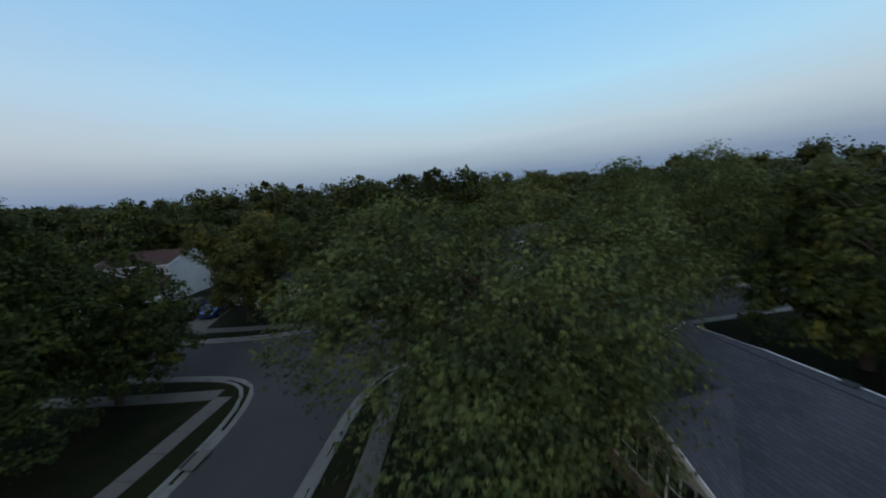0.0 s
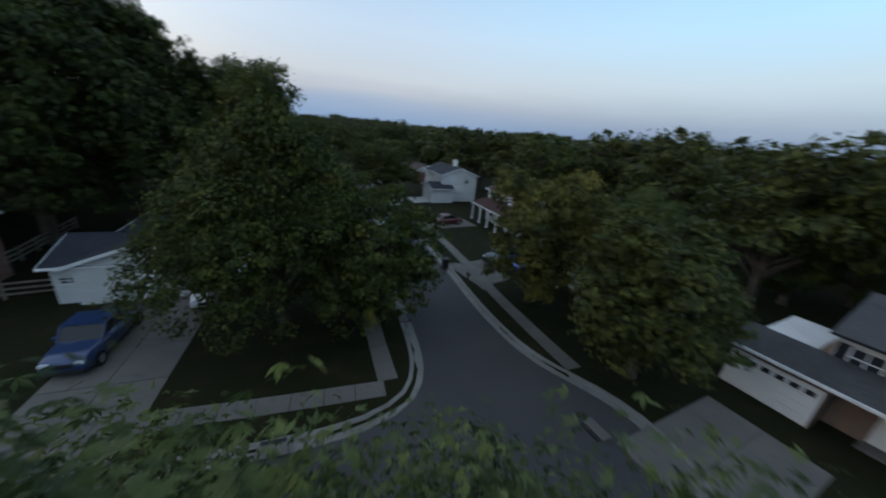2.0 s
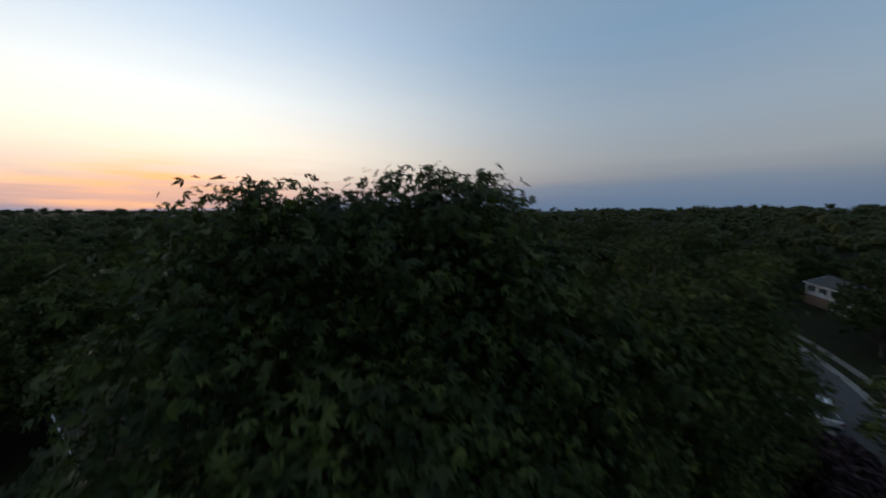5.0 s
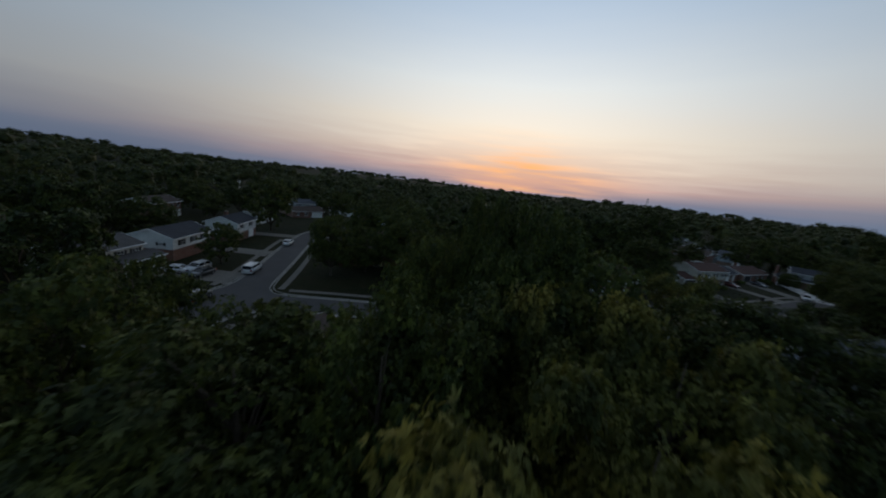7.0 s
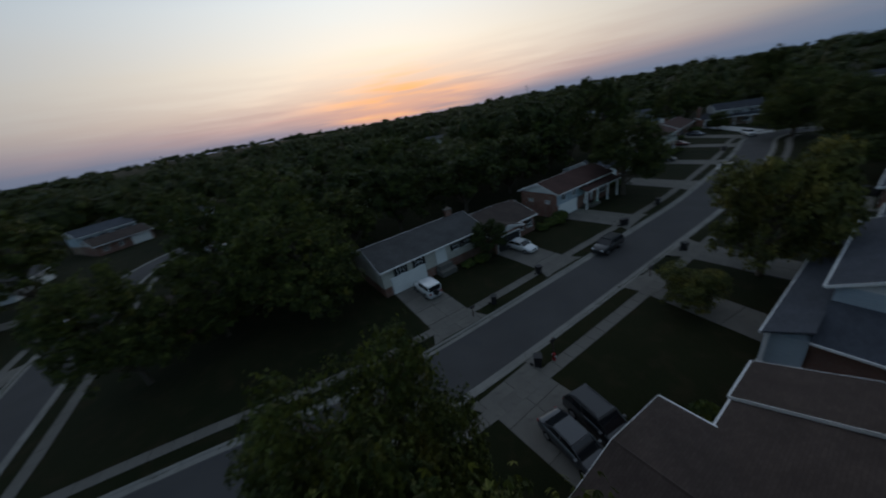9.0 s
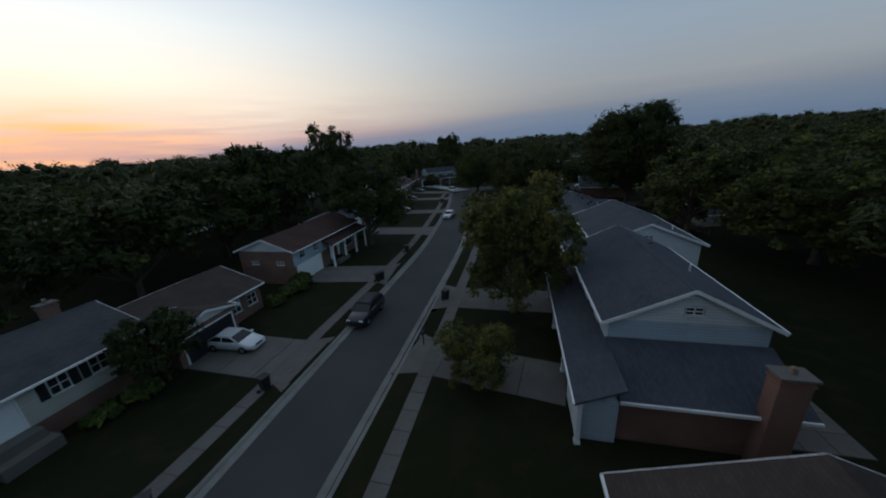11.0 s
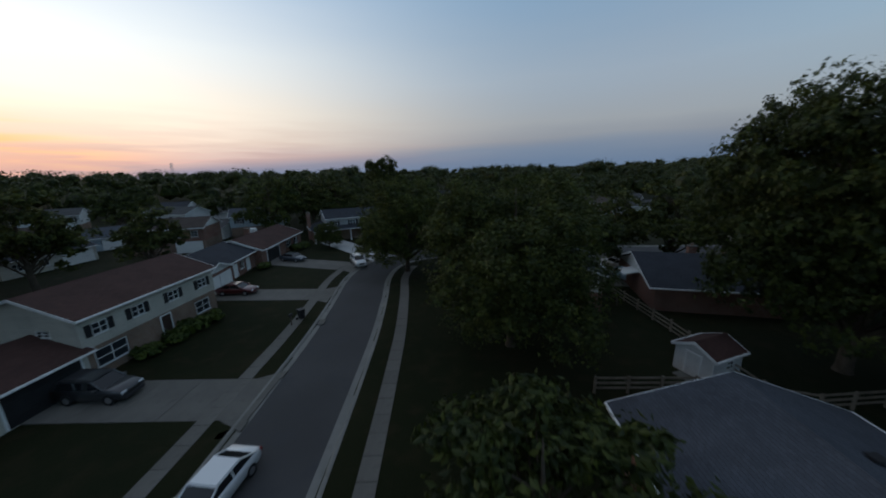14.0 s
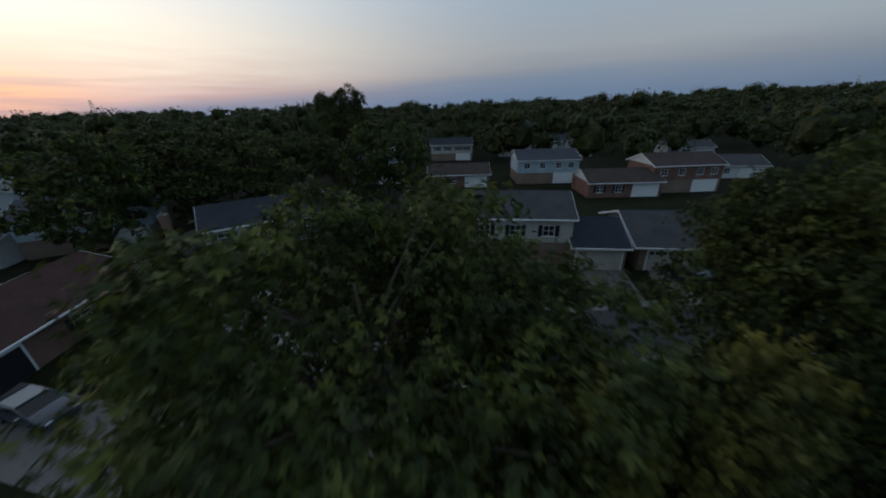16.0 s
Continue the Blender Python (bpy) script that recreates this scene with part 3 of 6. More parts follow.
# ---- houses ----
class House:
    """A house in its own frame: x along the front, the front at low y."""

    def __init__(self, x, y, turn, label, group="houses along the street", name="house", category="house"):
        self.e = thing(name, pose(x, y, 0, 0, 0, turn), label, category, group)

    def volume(self, x0, x1, y0, y1, h, wall, roof, ridge="x", pitch=0.42, lower=None, lower_h=0.0, gable=None, over=0.45, end=0.3, z0=-0.25, trim=None):
        e, trim = self.e, trim or TRIM
        if lower:
            part("lower_wall", box(x0 + 0.04, y0 + 0.04, z0, x1 - 0.04, y1 - 0.04, lower_h), lower, e)
            z0 = lower_h
        part("wall", box(x0, y0, z0, x1, y1, h), wall, e)
        if ridge == "x":
            a0, a1, s0, s1 = y0, y1, x0, x1
        else:
            a0, a1, s0, s1 = x0, x1, y0, y1
        mid, t = (a0 + a1) / 2, 0.16
        top = h + (a1 - a0) / 2 * pitch
        el = h - over * pitch
        prof = [(a0 - over, el), (mid, top), (a1 + over, el), (a1 + over, el + t), (mid, top + t), (a0 - over, el + t)]
        part("roof", prism(prof, ridge, s0 - end, s1 + end), roof, e)
        part("ridge_cap", prism([(mid - 0.16, top + t - 0.05), (mid, top + t + 0.035), (mid + 0.16, top + t - 0.05)], ridge, s0 - end, s1 + end), roof, e)
        for s in (s0, s1):
            k = 0.14 if s == s0 else -0.14
            part("gable", prism([(a0, h), (a1, h), (mid, top)], ridge, s, s + k), gable or wall, e)
            o = s - end - 0.03 if s == s0 else s + end
            part("rake_board", prism([(a0 - over, el - 0.04), (mid, top - 0.04), (a1 + over, el - 0.04), (a1 + over, el + t + 0.02), (mid, top + t + 0.02), (a0 - over, el + t + 0.02)], ridge, o, o + 0.03), trim, e)
        for a in (a0 - over - 0.1, a1 + over):
            part("gutter", prism([(a, el + 0.02), (a + 0.1, el + 0.02), (a + 0.1, el + t), (a, el + t)], ridge, s0 - end, s1 + end), trim, e)
        return top

    def lean(self, x0, x1, y0, y1, z_low, z_high, roof, posts=0, post_mat=None, side="S"):
        """A single slope from a wall (high) out to an eave (low), on posts."""
        e, t = self.e, 0.14
        if side in "SN":
            lo, hi = (y0, y1) if side == "S" else (y1, y0)
            part("porch_roof", prism([(lo, z_low), (hi, z_high), (hi, z_high + t), (lo, z_low + t)], "x", x0, x1), roof, e)
            part("gutter", box(x0, lo - 0.09 if side == "S" else lo, z_low - 0.02, x1, lo if side == "S" else lo + 0.09, z_low + t), TRIM, e)
            for k in range(posts):
                px = x0 + 0.3 + (x1 - x0 - 0.6) * k / max(1, posts - 1)
                self.post(px, lo + (0.3 if side == "S" else -0.3), z_low, post_mat)
        else:
            lo, hi = (x0, x1) if side == "W" else (x1, x0)
            part("porch_roof", prism([(lo, z_low), (hi, z_high), (hi, z_high + t), (lo, z_low + t)], "y", y0, y1), roof, e)
            part("gutter", box(lo - 0.09 if side == "W" else lo, y0, z_low - 0.02, lo if side == "W" else lo + 0.09, y1, z_low + t), TRIM, e)

    def post(self, x, y, h, mat=None, r=0.11):
        q = r * 1.414
        bm = moved(tube([(0, 0, z) for z in (-0.1, 0.18, 0.2, h - 0.22, h - 0.2, h + 0.02)], [q + 0.06, q + 0.06, q, q, q + 0.05, q + 0.05], 4), Matrix.Translation((x, y, 0)) @ Matrix.Rotation(radians(45), 4, "Z"))
        part("post", bm, mat or TRIM, self.e)

    def _face(self, side, u, at, z):
        ang = {"S": 0, "E": 90, "N": 180, "W": 270}[side]
        p = {"S": (u, at), "N": (u, at), "E": (at, u), "W": (at, u)}[side]
        return Matrix.Translation((p[0], p[1], z)) @ Matrix.Rotation(radians(ang), 4, "Z")

    def window(self, side, u, at, z, w=1.2, h=1.3, shutters=None, bars=1, sashes=1):
        """z: the sill's height; at: the wall's plane."""
        m, f = self._face(side, u, at, z), 0.07
        fr = part("window", moved(tray(w, h, f, 0.06, 0.045), m), TRIM, self.e)
        part("pane", moved(box(-w / 2 + f, -0.022, f, w / 2 - f, -0.012, h - f), m), GLASS, fr)
        part("sill", moved(box(-w / 2 - 0.06, -0.1, -0.06, w / 2 + 0.06, 0.01, -0.002), m), TRIM, fr)
        for k in range(sashes):
            c = h * (k + 1) / (sashes + 1)
            part("sash_rail", moved(box(-w / 2 + f, -0.045, c - 0.028, w / 2 - f, -0.024, c + 0.028), m), TRIM, fr)
        for k in range(bars):
            x = -w / 2 + w * (k + 1) / (bars + 1)
            part("glazing_bar", moved(box(x - 0.03, -0.05, f, x + 0.03, -0.0242, h - f), m), TRIM, fr)
        if shutters:
            for s in (-1, 1):
                q = m @ Matrix.Translation((s * (w / 2 + 0.24), 0, 0))
                part("shutter", moved(tray(0.42, h, 0.06, 0.05, 0.02), q), shutters, self.e)

    def door(self, side, u, at, z, mat=None, w=0.95, h=2.08):
        m, a = self._face(side, u, at, z), w / 2
        fr = part("door_frame", moved(prism([(-a - 0.1, 0), (-a, 0), (-a, h), (a, h), (a, 0), (a + 0.1, 0), (a + 0.1, h + 0.1), (-a - 0.1, h + 0.1)], "y", -0.05, 0.02), m), TRIM, self.e)
        part("door", moved(tray(w, h, 0.13, 0.025, 0.012), m), mat or DOOR_DARK, fr)
        part("step", moved(box(-a - 0.25, -0.9, -z - 0.1, a + 0.25, -0.05, -0.02), m), CONCRETE, self.e)

    def garage(self, side, u, at, w=4.8, h=2.15, mat=None, lites=False):
        m, a = self._face(side, u, at, 0), w / 2
        fr = part("garage_frame", moved(prism([(-a - 0.14, 0), (-a, 0), (-a, h), (a, h), (a, 0), (a + 0.14, 0), (a + 0.14, h + 0.14), (-a - 0.14, h + 0.14)], "y", -0.05, 0.02), m), TRIM, self.e)
        for k in range(4):
            q = m @ Matrix.Translation((0, 0, h * k / 4 + 0.006))
            part("panel", moved(tray(w, h / 4 - 0.012, 0.05, 0.02, -0.012), q), mat or WHITE, fr)
            if lites and k == 3:
                n = max(3, round(w / 0.62))
                for j in range(n):
                    x0, x1 = -a + w * j / n + 0.09, -a + w * (j + 1) / n - 0.09
                    part("pane", moved(box(x0, -0.042, h * 0.75 + 0.12, x1, -0.034, h - 0.12), m), GLASS, fr)

    def chimney(self, x, y, h, w=0.9, d=0.6, mat=None):
        c = part("chimney", box(x - w / 2, y - d / 2, -0.2, x + w / 2, y + d / 2, h), mat or BRICK, self.e)
        part("band", box(x - w / 2 - 0.05, y - d / 2 - 0.05, h - 0.3, x + w / 2 + 0.05, y + d / 2 + 0.05, h - 0.16), mat or BRICK, c)
        part("cap", box(x - w / 2 - 0.1, y - d / 2 - 0.1, h, x + w / 2 + 0.1, y + d / 2 + 0.1, h + 0.1), CONCRETE, c)
        part("flue", tube([(x, y, h + 0.1), (x, y, h + 0.4)], [0.13, 0.12], 8), BRICK_TAN, c)

    def vents(self, spots):
        """Roof vents: x, y, z of the roof's surface."""
        for x, y, z in spots:
            part("roof_vent", moved(tube([(0, 0, -0.15), (0, 0, 0.09), (0, 0, 0.1), (0, 0, 0.16)], [0.22, 0.22, 0.33, 0.3], 4), Matrix.Translation((x, y, z)) @ Matrix.Rotation(radians(45), 4, "Z")), BLACK, self.e)

    def pipe(self, x, y, z, h=0.45):
        part("vent_pipe", tube([(x, y, z - 0.2), (x, y, z + h)], [0.06, 0.06], 8), TRIM, self.e)

    def lamp(self, x, y, z, mat=None, r=0.09):
        bm = bmesh.new()
        bmesh.ops.create_icosphere(bm, subdivisions=2, radius=r, matrix=Matrix.Translation((x, y, z)))
        part("porch_lamp", bm, mat or LAMP_WARM, self.e, "lit porch lamp")

    def panel(self, name, x0, y0, z0, x1, y1, z1, mat, label=""):
        return part(name, box(x0, y0, z0, x1, y1, z1), mat, self.e, label)


# ---- trees ----
def leaves(rng, lobes, count, size, droop=0.0, inner=0.25, aspect=1.7, tuft=0.0, fan=True):
    """Leaf sprays scattered through the shells of a crown's lobes; with tuft, in bunches of three-fingered sprays."""
    lob = np.array(lobes)
    area = (lob[:, 3] * lob[:, 4] + lob[:, 4] * lob[:, 5] + lob[:, 3] * lob[:, 5])
    n = max(12, count // 34) if tuft else count
    pick = rng.choice(len(lob), n, p=area / area.sum())
    d = rng.normal(size=(n, 3))
    d /= np.linalg.norm(d, axis=1)[:, None]
    d[:, 2] = np.where(d[:, 2] < -0.55, -d[:, 2], d[:, 2])
    r = np.where(rng.random(n) < inner, rng.random(n) ** 0.5, 0.86 + 0.2 * rng.random(n))
    c = lob[pick, :3] + d * lob[pick, 3:6] * r[:, None]
    if tuft:
        k = rng.integers(0, n, count)
        o = np.clip(rng.normal(size=(count, 3)), -1.7, 1.7) * (tuft * (0.5 + 0.7 * rng.random(n)))[k][:, None] * np.array([0.5, 0.5, 0.36])
        c = c[k] + o
        d = d[k] * 0.6 + o / (np.linalg.norm(o, axis=1)[:, None] + 1e-6) * 0.6
    nrm = d * 0.8 + rng.normal(size=(count, 3)) * 0.55 + np.array([0, 0, 0.35])
    nrm /= np.linalg.norm(nrm, axis=1)[:, None]
    ref = rng.normal(size=(count, 3)) + np.array([0, 0, -droop * 3])
    u = ref - nrm * (ref * nrm).sum(1)[:, None]
    u /= np.linalg.norm(u, axis=1)[:, None] + 1e-9
    w = np.cross(nrm, u)
    s = size * (0.55 + 0.9 * rng.random(count))
    if tuft and fan:
        ln = (s * 1.9)[:, None]
        rows, faces = [c], []
        for j, (ang, f) in enumerate(((-0.75, 0.8), (0.0, 1.0), (0.75, 0.8))):
            v, q = u * math.cos(ang) + w * math.sin(ang), w * math.cos(ang) - u * math.sin(ang)
            rows += [c + (v * 0.5 + q * 0.17) * ln * f - nrm * ln * 0.03, c + v * ln * f - nrm * ln * 0.16, c + (v * 0.5 - q * 0.17) * ln * f - nrm * ln * 0.03]
            faces.append([0, 1 + 3 * j, 2 + 3 * j, 3 + 3 * j])
        verts = np.stack(rows, 1).reshape(-1, 3)
        f = (np.arange(count)[:, None, None] * 10 + np.array(faces)[None]).reshape(-1, 4)
        return verts.tolist(), [], f.tolist()
    a, b = u * (s * aspect / 2)[:, None], w * (s / 2)[:, None]
    fold = nrm * (s * 0.22)[:, None]
    verts = np.stack([c - a, c + b * 0.9 - fold, c + a * 1.05 - fold * 0.4, c - b * 0.9 - fold], 1).reshape(-1, 3)
    f = np.arange(count * 4).reshape(-1, 4)
    return verts.tolist(), [], f.tolist()


def crown_lobes(rng, height, radius, base, n, style):
    mid, half = (height + base) / 2, (height - base) / 2
    out = [(0, 0, mid - half * 0.1, radius * 0.62, radius * 0.62, half * 0.72)]
    for k in range(n):
        t = rng.random()
        a = k * 2.399 + rng.normal() * 0.5
        z = base + (height - base) * (0.12 + 0.82 * t)
        q = (z - mid) / half
        env = {"round": math.sqrt(max(0.05, 1 - q * q)), "tall": math.sqrt(max(0.08, 1 - q * q)) * 0.85 + 0.1, "cone": max(0.12, 1 - (q + 1) / 2.05), "pyramid": max(0.2, 1.04 - ((q + 1) / 2) ** 1.6) if q > -0.7 else 0.75, "spread": math.sqrt(max(0.06, 1 - (q - 0.1) ** 2))}[style]
        rr = radius * env * (0.62 + 0.25 * rng.random())
        lr = radius * (0.22 + 0.2 * rng.random()) * (min(1, env + 0.12) if style == "pyramid" else 0.75 if t > 0.75 else 1)
        out.append((rr * math.cos(a), rr * math.sin(a), z - lr * 0.3, lr, lr, lr * (0.75 + 0.3 * rng.random())))
    return out


def make_tree(seed, height, radius, base, lobes, count, size, mat, style="round", droop=0.0, name="tree", label="broad leafy green tree on the lawn", inner=0.2, trunk=0.022, tuft=0.0, fan=True):
    rng = np.random.default_rng(seed)
    e = thing(name, pose(0, 0, 0), label, "tree", "suburban trees")
    lob = crown_lobes(rng, height, radius, base, lobes, style)
    r0 = height * trunk
    bms = [tube([(0, 0, -0.4), (0, 0, 0.3), (0.1, 0.05, base), (0.15, -0.1, (base + height) / 2), (0, 0, height * 0.86)], [r0 * 1.7, r0 * 1.15, r0 * 0.95, r0 * 0.55, r0 * 0.1], 9)]
    for x, y, z, lr, *_ in lob[1:]:
        s = max(base * 0.7, z - math.hypot(x, y) * 0.9)
        s = min(s, height * 0.7)
        f = max(0.15, 1 - s / height)
        bms.append(tube([(0.08, 0, s), (x * 0.45, y * 0.45, s + (z - s) * 0.55), (x, y, z + lr * 0.3)], [r0 * 0.5 * f + 0.03, r0 * 0.3 * f + 0.02, 0.015], 5, False))
    part("trunk", join(*bms), BARK, e, smooth=True)
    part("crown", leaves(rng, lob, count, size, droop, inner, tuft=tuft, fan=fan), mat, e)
    return e


def build_trees():
    kinds = {}
    spec = {
        "maple": (11, 14, 7, 2.6, 34, 22000, 0.185, LEAF[0], "round", 0.2, 0.85, "broad maple in full dark green leaf"),
        "near_maple": (22, 14, 7, 2.6, 52, 62000, 0.115, LEAF[0], "round", 0.25, 0.75, "broad maple with dense mid-green leaves"),
        "pyramid": (21, 19, 8, 2.4, 62, 90000, 0.115, LEAF[0], "pyramid", 0.2, 0.85, "tall spreading maple on the corner lawn"),
        "oak": (12, 22, 10, 3.6, 84, 92000, 0.175, LEAF[1], "round", 0.1, 1.1, "very large dark oak with a heavy crown"),
        "locust": (13, 12, 7, 2.6, 48, 110000, 0.075, LEAF[2], "spread", 0.7, 0.75, "airy honey locust with yellow-green leaves"),
        "gold": (14, 10, 4.6, 1.6, 26, 26000, 0.125, LEAF[3], "tall", 0.3, 0.6, "young tree with yellowing leaves"),
        "ash": (15, 16, 6, 2.6, 34, 26000, 0.170, LEAF[4], "tall", 0.25, 0.8, "tall leafy tree with a loose green crown"),
        "weeping": (16, 16, 7, 1.4, 44, 84000, 0.108, LEAF[4], "round", 1.2, 0.8, "drooping leafy tree beside the pavement"),
        "thin": (17, 20, 8, 6.0, 26, 8000, 0.26, LEAF[1], "spread", 0.1, 1.0, "tall open-crowned tree with gaps in its leaves"),
        "spruce": (18, 13, 3.4, 0.8, 26, 6500, 0.3, LEAF[1], "cone", 0.9, 0.6, "dark pointed conifer among the trees"),
    }
    for k, (seed, h, r, b, n, cnt, sz, mat, st, dr, tu, lab) in spec.items():
        kinds[k] = (make_tree(seed, h, r, b, n, cnt, sz, mat, st, dr, label=lab, tuft=tu), h, r)
    mid = {k: (make_tree(s, h, r, b, n, c, z, m, st, 0.2, label=lab, tuft=1.0, fan=False), h, r) for k, (s, h, r, b, n, c, z, m, st, lab) in {
        "m_a": (31, 13, 6.5, 2.2, 24, 8000, 0.34, LEAF[0], "round", "broad green garden tree"),
        "m_b": (32, 15, 6, 2.6, 22, 8000, 0.34, LEAF[4], "tall", "tall green garden tree"),
        "m_c": (33, 12, 6, 2.0, 22, 8000, 0.34, LEAF[1], "round", "dark green garden tree")}.items()}
    kinds.update(mid)
    first = {k: True for k in kinds}
    rng = random.Random(7)

    def put(kind, x, y, h, r, turn=None):
        e, h0, r0 = kinds[kind]
        m = Matrix.Translation((x, y, float(hill(np.array(x), np.array(y))))) @ Matrix.Rotation(rng.random() * 6.28 if turn is None else turn, 4, "Z") @ Matrix.Diagonal((r / r0, r / r0, h / h0, 1))
        if first[kind]:
            e.matrix_basis = m
            first[kind] = False
        else:
            copy_thing(e, m @ Matrix.Diagonal((1 / e.scale.x, 1 / e.scale.y, 1 / e.scale.z, 1)))

    for row in TREES:
        put(*row)
    # gardens behind the houses: leafy lots, kept off roads, houses and lawns
    r2 = random.Random(21)
    placed = [(t[1], t[2], t[4]) for t in TREES]
    tries = 0
    while tries < 9000 and len(placed) < 285:
        tries += 1
        x, y = r2.uniform(-95, 150), r2.uniform(-150, 150)
        if any(x0 < x < x1 and y0 < y < y1 for x0, y0, x1, y1 in CLEAR):
            continue
        if field_at(x, y) < 8.5:
            continue
        h = r2.uniform(9, 16.5)
        r = h * r2.uniform(0.38, 0.5)
        if any((x - a) ** 2 + (y - b) ** 2 < ((r + c) * 0.80) ** 2 for a, b, c in placed) or any((x - a) ** 2 + (y - b) ** 2 < (r + 7.0) ** 2 for a, b in HOUSES_AT):
            continue
        placed.append((x, y, r))
        put(("m_a", "m_b", "m_c")[r2.randrange(3)], x, y, h, r)
    PLACED.extend(placed)


PLACED = []


def build_woods():
    """Far treetops, lot after lot, to the horizon."""
    rng = np.random.default_rng(5)
    bm = bmesh.new()
    bmesh.ops.create_icosphere(bm, subdivisions=1, radius=1)
    ball_v, ball_f = np.array([v.co[:] for v in bm.verts]), np.array([[v.index for v in f.verts] for f in bm.faces])
    bm.free()
    for ring, (r0, r1, n, cards, size) in enumerate(((60, 300, 1250, 460, 0.6), (300, 700, 1300, 230, 1.0), (700, 1900, 1700, 90, 2.1))):
        a = rng.random(n) * 2 * math.pi
        r = np.sqrt(r0 ** 2 + (r1 ** 2 - r0 ** 2) * rng.random(n))
        x, y = 25 + r * np.cos(a), -5 + r * np.sin(a)
        keep = np.array([field_at(u, v) > 7 for u, v in zip(x, y)])
        for hx, hy in HOUSES_AT:
            keep &= (x - hx) ** 2 + (y - hy) ** 2 > 10.5 ** 2
        for tx, ty, tr in PLACED:
            keep &= (x - tx) ** 2 + (y - ty) ** 2 > (tr * 0.7 + 4) ** 2
        for x0, y0, x1, y1 in CLEAR:
            keep &= ~((x > x0 - 3) & (x < x1 + 3) & (y > y0 - 3) & (y < y1 + 3))
        x, y = x[keep], y[keep]
        h = (8.5 + 9 * rng.random(len(x)) ** 1.6 + 4 * rng.random(len(x)) * (rng.random(len(x)) > 0.86)) * (1 + 0.1 * ring)
        w = np.minimum(h * rng.uniform(0.45, 0.62, len(x)), 7.0) * (1 + 0.45 * ring)
        g = hill(x, y)
        V, F = [], []
        for k in range(len(x)):
            lob = [(x[k], y[k], g[k] + h[k] * 0.52, w[k], w[k], h[k] * 0.48)] + [(x[k] + rng.uniform(-0.58, 0.58) * w[k], y[k] + rng.uniform(-0.58, 0.58) * w[k], g[k] + h[k] * rng.uniform(0.6, 0.84), w[k] * 0.42, w[k] * 0.42, h[k] * 0.17) for _ in range(6)]
            v, _, f = leaves(rng, lob, cards, size, 0.1, 0.5, 1.1)
            F += (np.array(f) + len(V)).tolist()
            V += v
            for q in lob:
                n = len(V)
                V += (ball_v * (np.array(q[3:6]) * 0.62) * (1 + 0.07 * rng.normal(size=(len(ball_v), 1))) + np.array(q[:3])).tolist()
                F += (ball_f + n).tolist()
        me = bpy.data.meshes.new("woods")
        me.from_pydata(V, [], F)
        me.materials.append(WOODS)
        tagged(new("woods", me), "distant leafy suburb treetops reaching the horizon", "trees", kind="stuff")


def shrub(x, y, r, h, mat=None, n=420, seed=0, label="rounded green shrub beside the house"):
    rng = np.random.default_rng(int(abs(x * 31 + y * 17)) + seed)
    e = thing("shrub", pose(x, y, 0), label, "shrub", "garden shrubs")
    lob = [(0, 0, h * 0.45, r, r, h * 0.5)] + [(rng.normal() * r * 0.4, rng.normal() * r * 0.4, h * 0.6, r * 0.5, r * 0.5, h * 0.38) for _ in range(4)]
    part("stem", tube([(0, 0, -0.15), (0, 0, h * 0.5)], [0.06, 0.03], 6), BARK, e)
    part("foliage", leaves(rng, lob, n, 0.22 + 0.05 * r, 0.1, 0.15), mat or HEDGE, e)


# ---- fences, bins, mailboxes and other small things ----
def rail_fence(pts, label="weathered split-rail fence along the yard", h=1.15, rails=3, gap=2.4, mat=None):
    pts = [Vector(p) for p in pts]
    e = thing("fence", Matrix.Translation((pts[0].x, pts[0].y, 0)), label, "fence", "garden fences")
    mat = mat or WOOD
    for a, b in zip(pts, pts[1:]):
        n = max(1, round((b - a).length / gap))
        o, d = a - pts[0], (b - a) / n
        turn = math.atan2(d.y, d.x)
        for k in range(n):
            c = o + d * k
            part("post", moved(box(-0.07, -0.07, -0.3, 0.07, 0.07, h + 0.1, 0.012), Matrix.Translation((c.x, c.y, 0)) @ Matrix.Rotation(turn, 4, "Z")), mat, e)
            for j in range(rails):
                z = h * (j + 0.75) / rails
                part("rail", moved(box(0, 0.07, z - 0.07, d.length, 0.11, z + 0.07), Matrix.Translation((c.x, c.y, 0)) @ Matrix.Rotation(turn, 4, "Z")), mat, e)
        c = o + d * n
        part("post", moved(box(-0.07, -0.07, -0.3, 0.07, 0.07, h + 0.1, 0.012), Matrix.Translation((c.x, c.y, 0)) @ Matrix.Rotation(turn, 4, "Z")), mat, e)


def bin_(x, y, turn, tilt=0.0, label="black wheeled bin at the kerb"):
    e = thing("wheelie_bin", pose(x, y, 0.0 if not tilt else 0.3, 0, tilt, turn), label, "bin", "kerbside bins")
    part("body", tube([(0, 0, 0.05), (0, 0, 1.0)], [0.34, 0.43], 4), BLACK, e)
    part("lid", moved(box(-0.34, -0.34, 1.0, 0.36, 0.34, 1.07, 0.025), Matrix.Rotation(radians(45), 4, "Z")), BLACK, e)
    for s in (-1, 1):
        part("wheel", moved(tube([(-0.36, s * 0.3, 0.13), (-0.36, s * 0.36, 0.13)], [0.13, 0.13], 12), Matrix.Identity(4)), RUBBER, e)


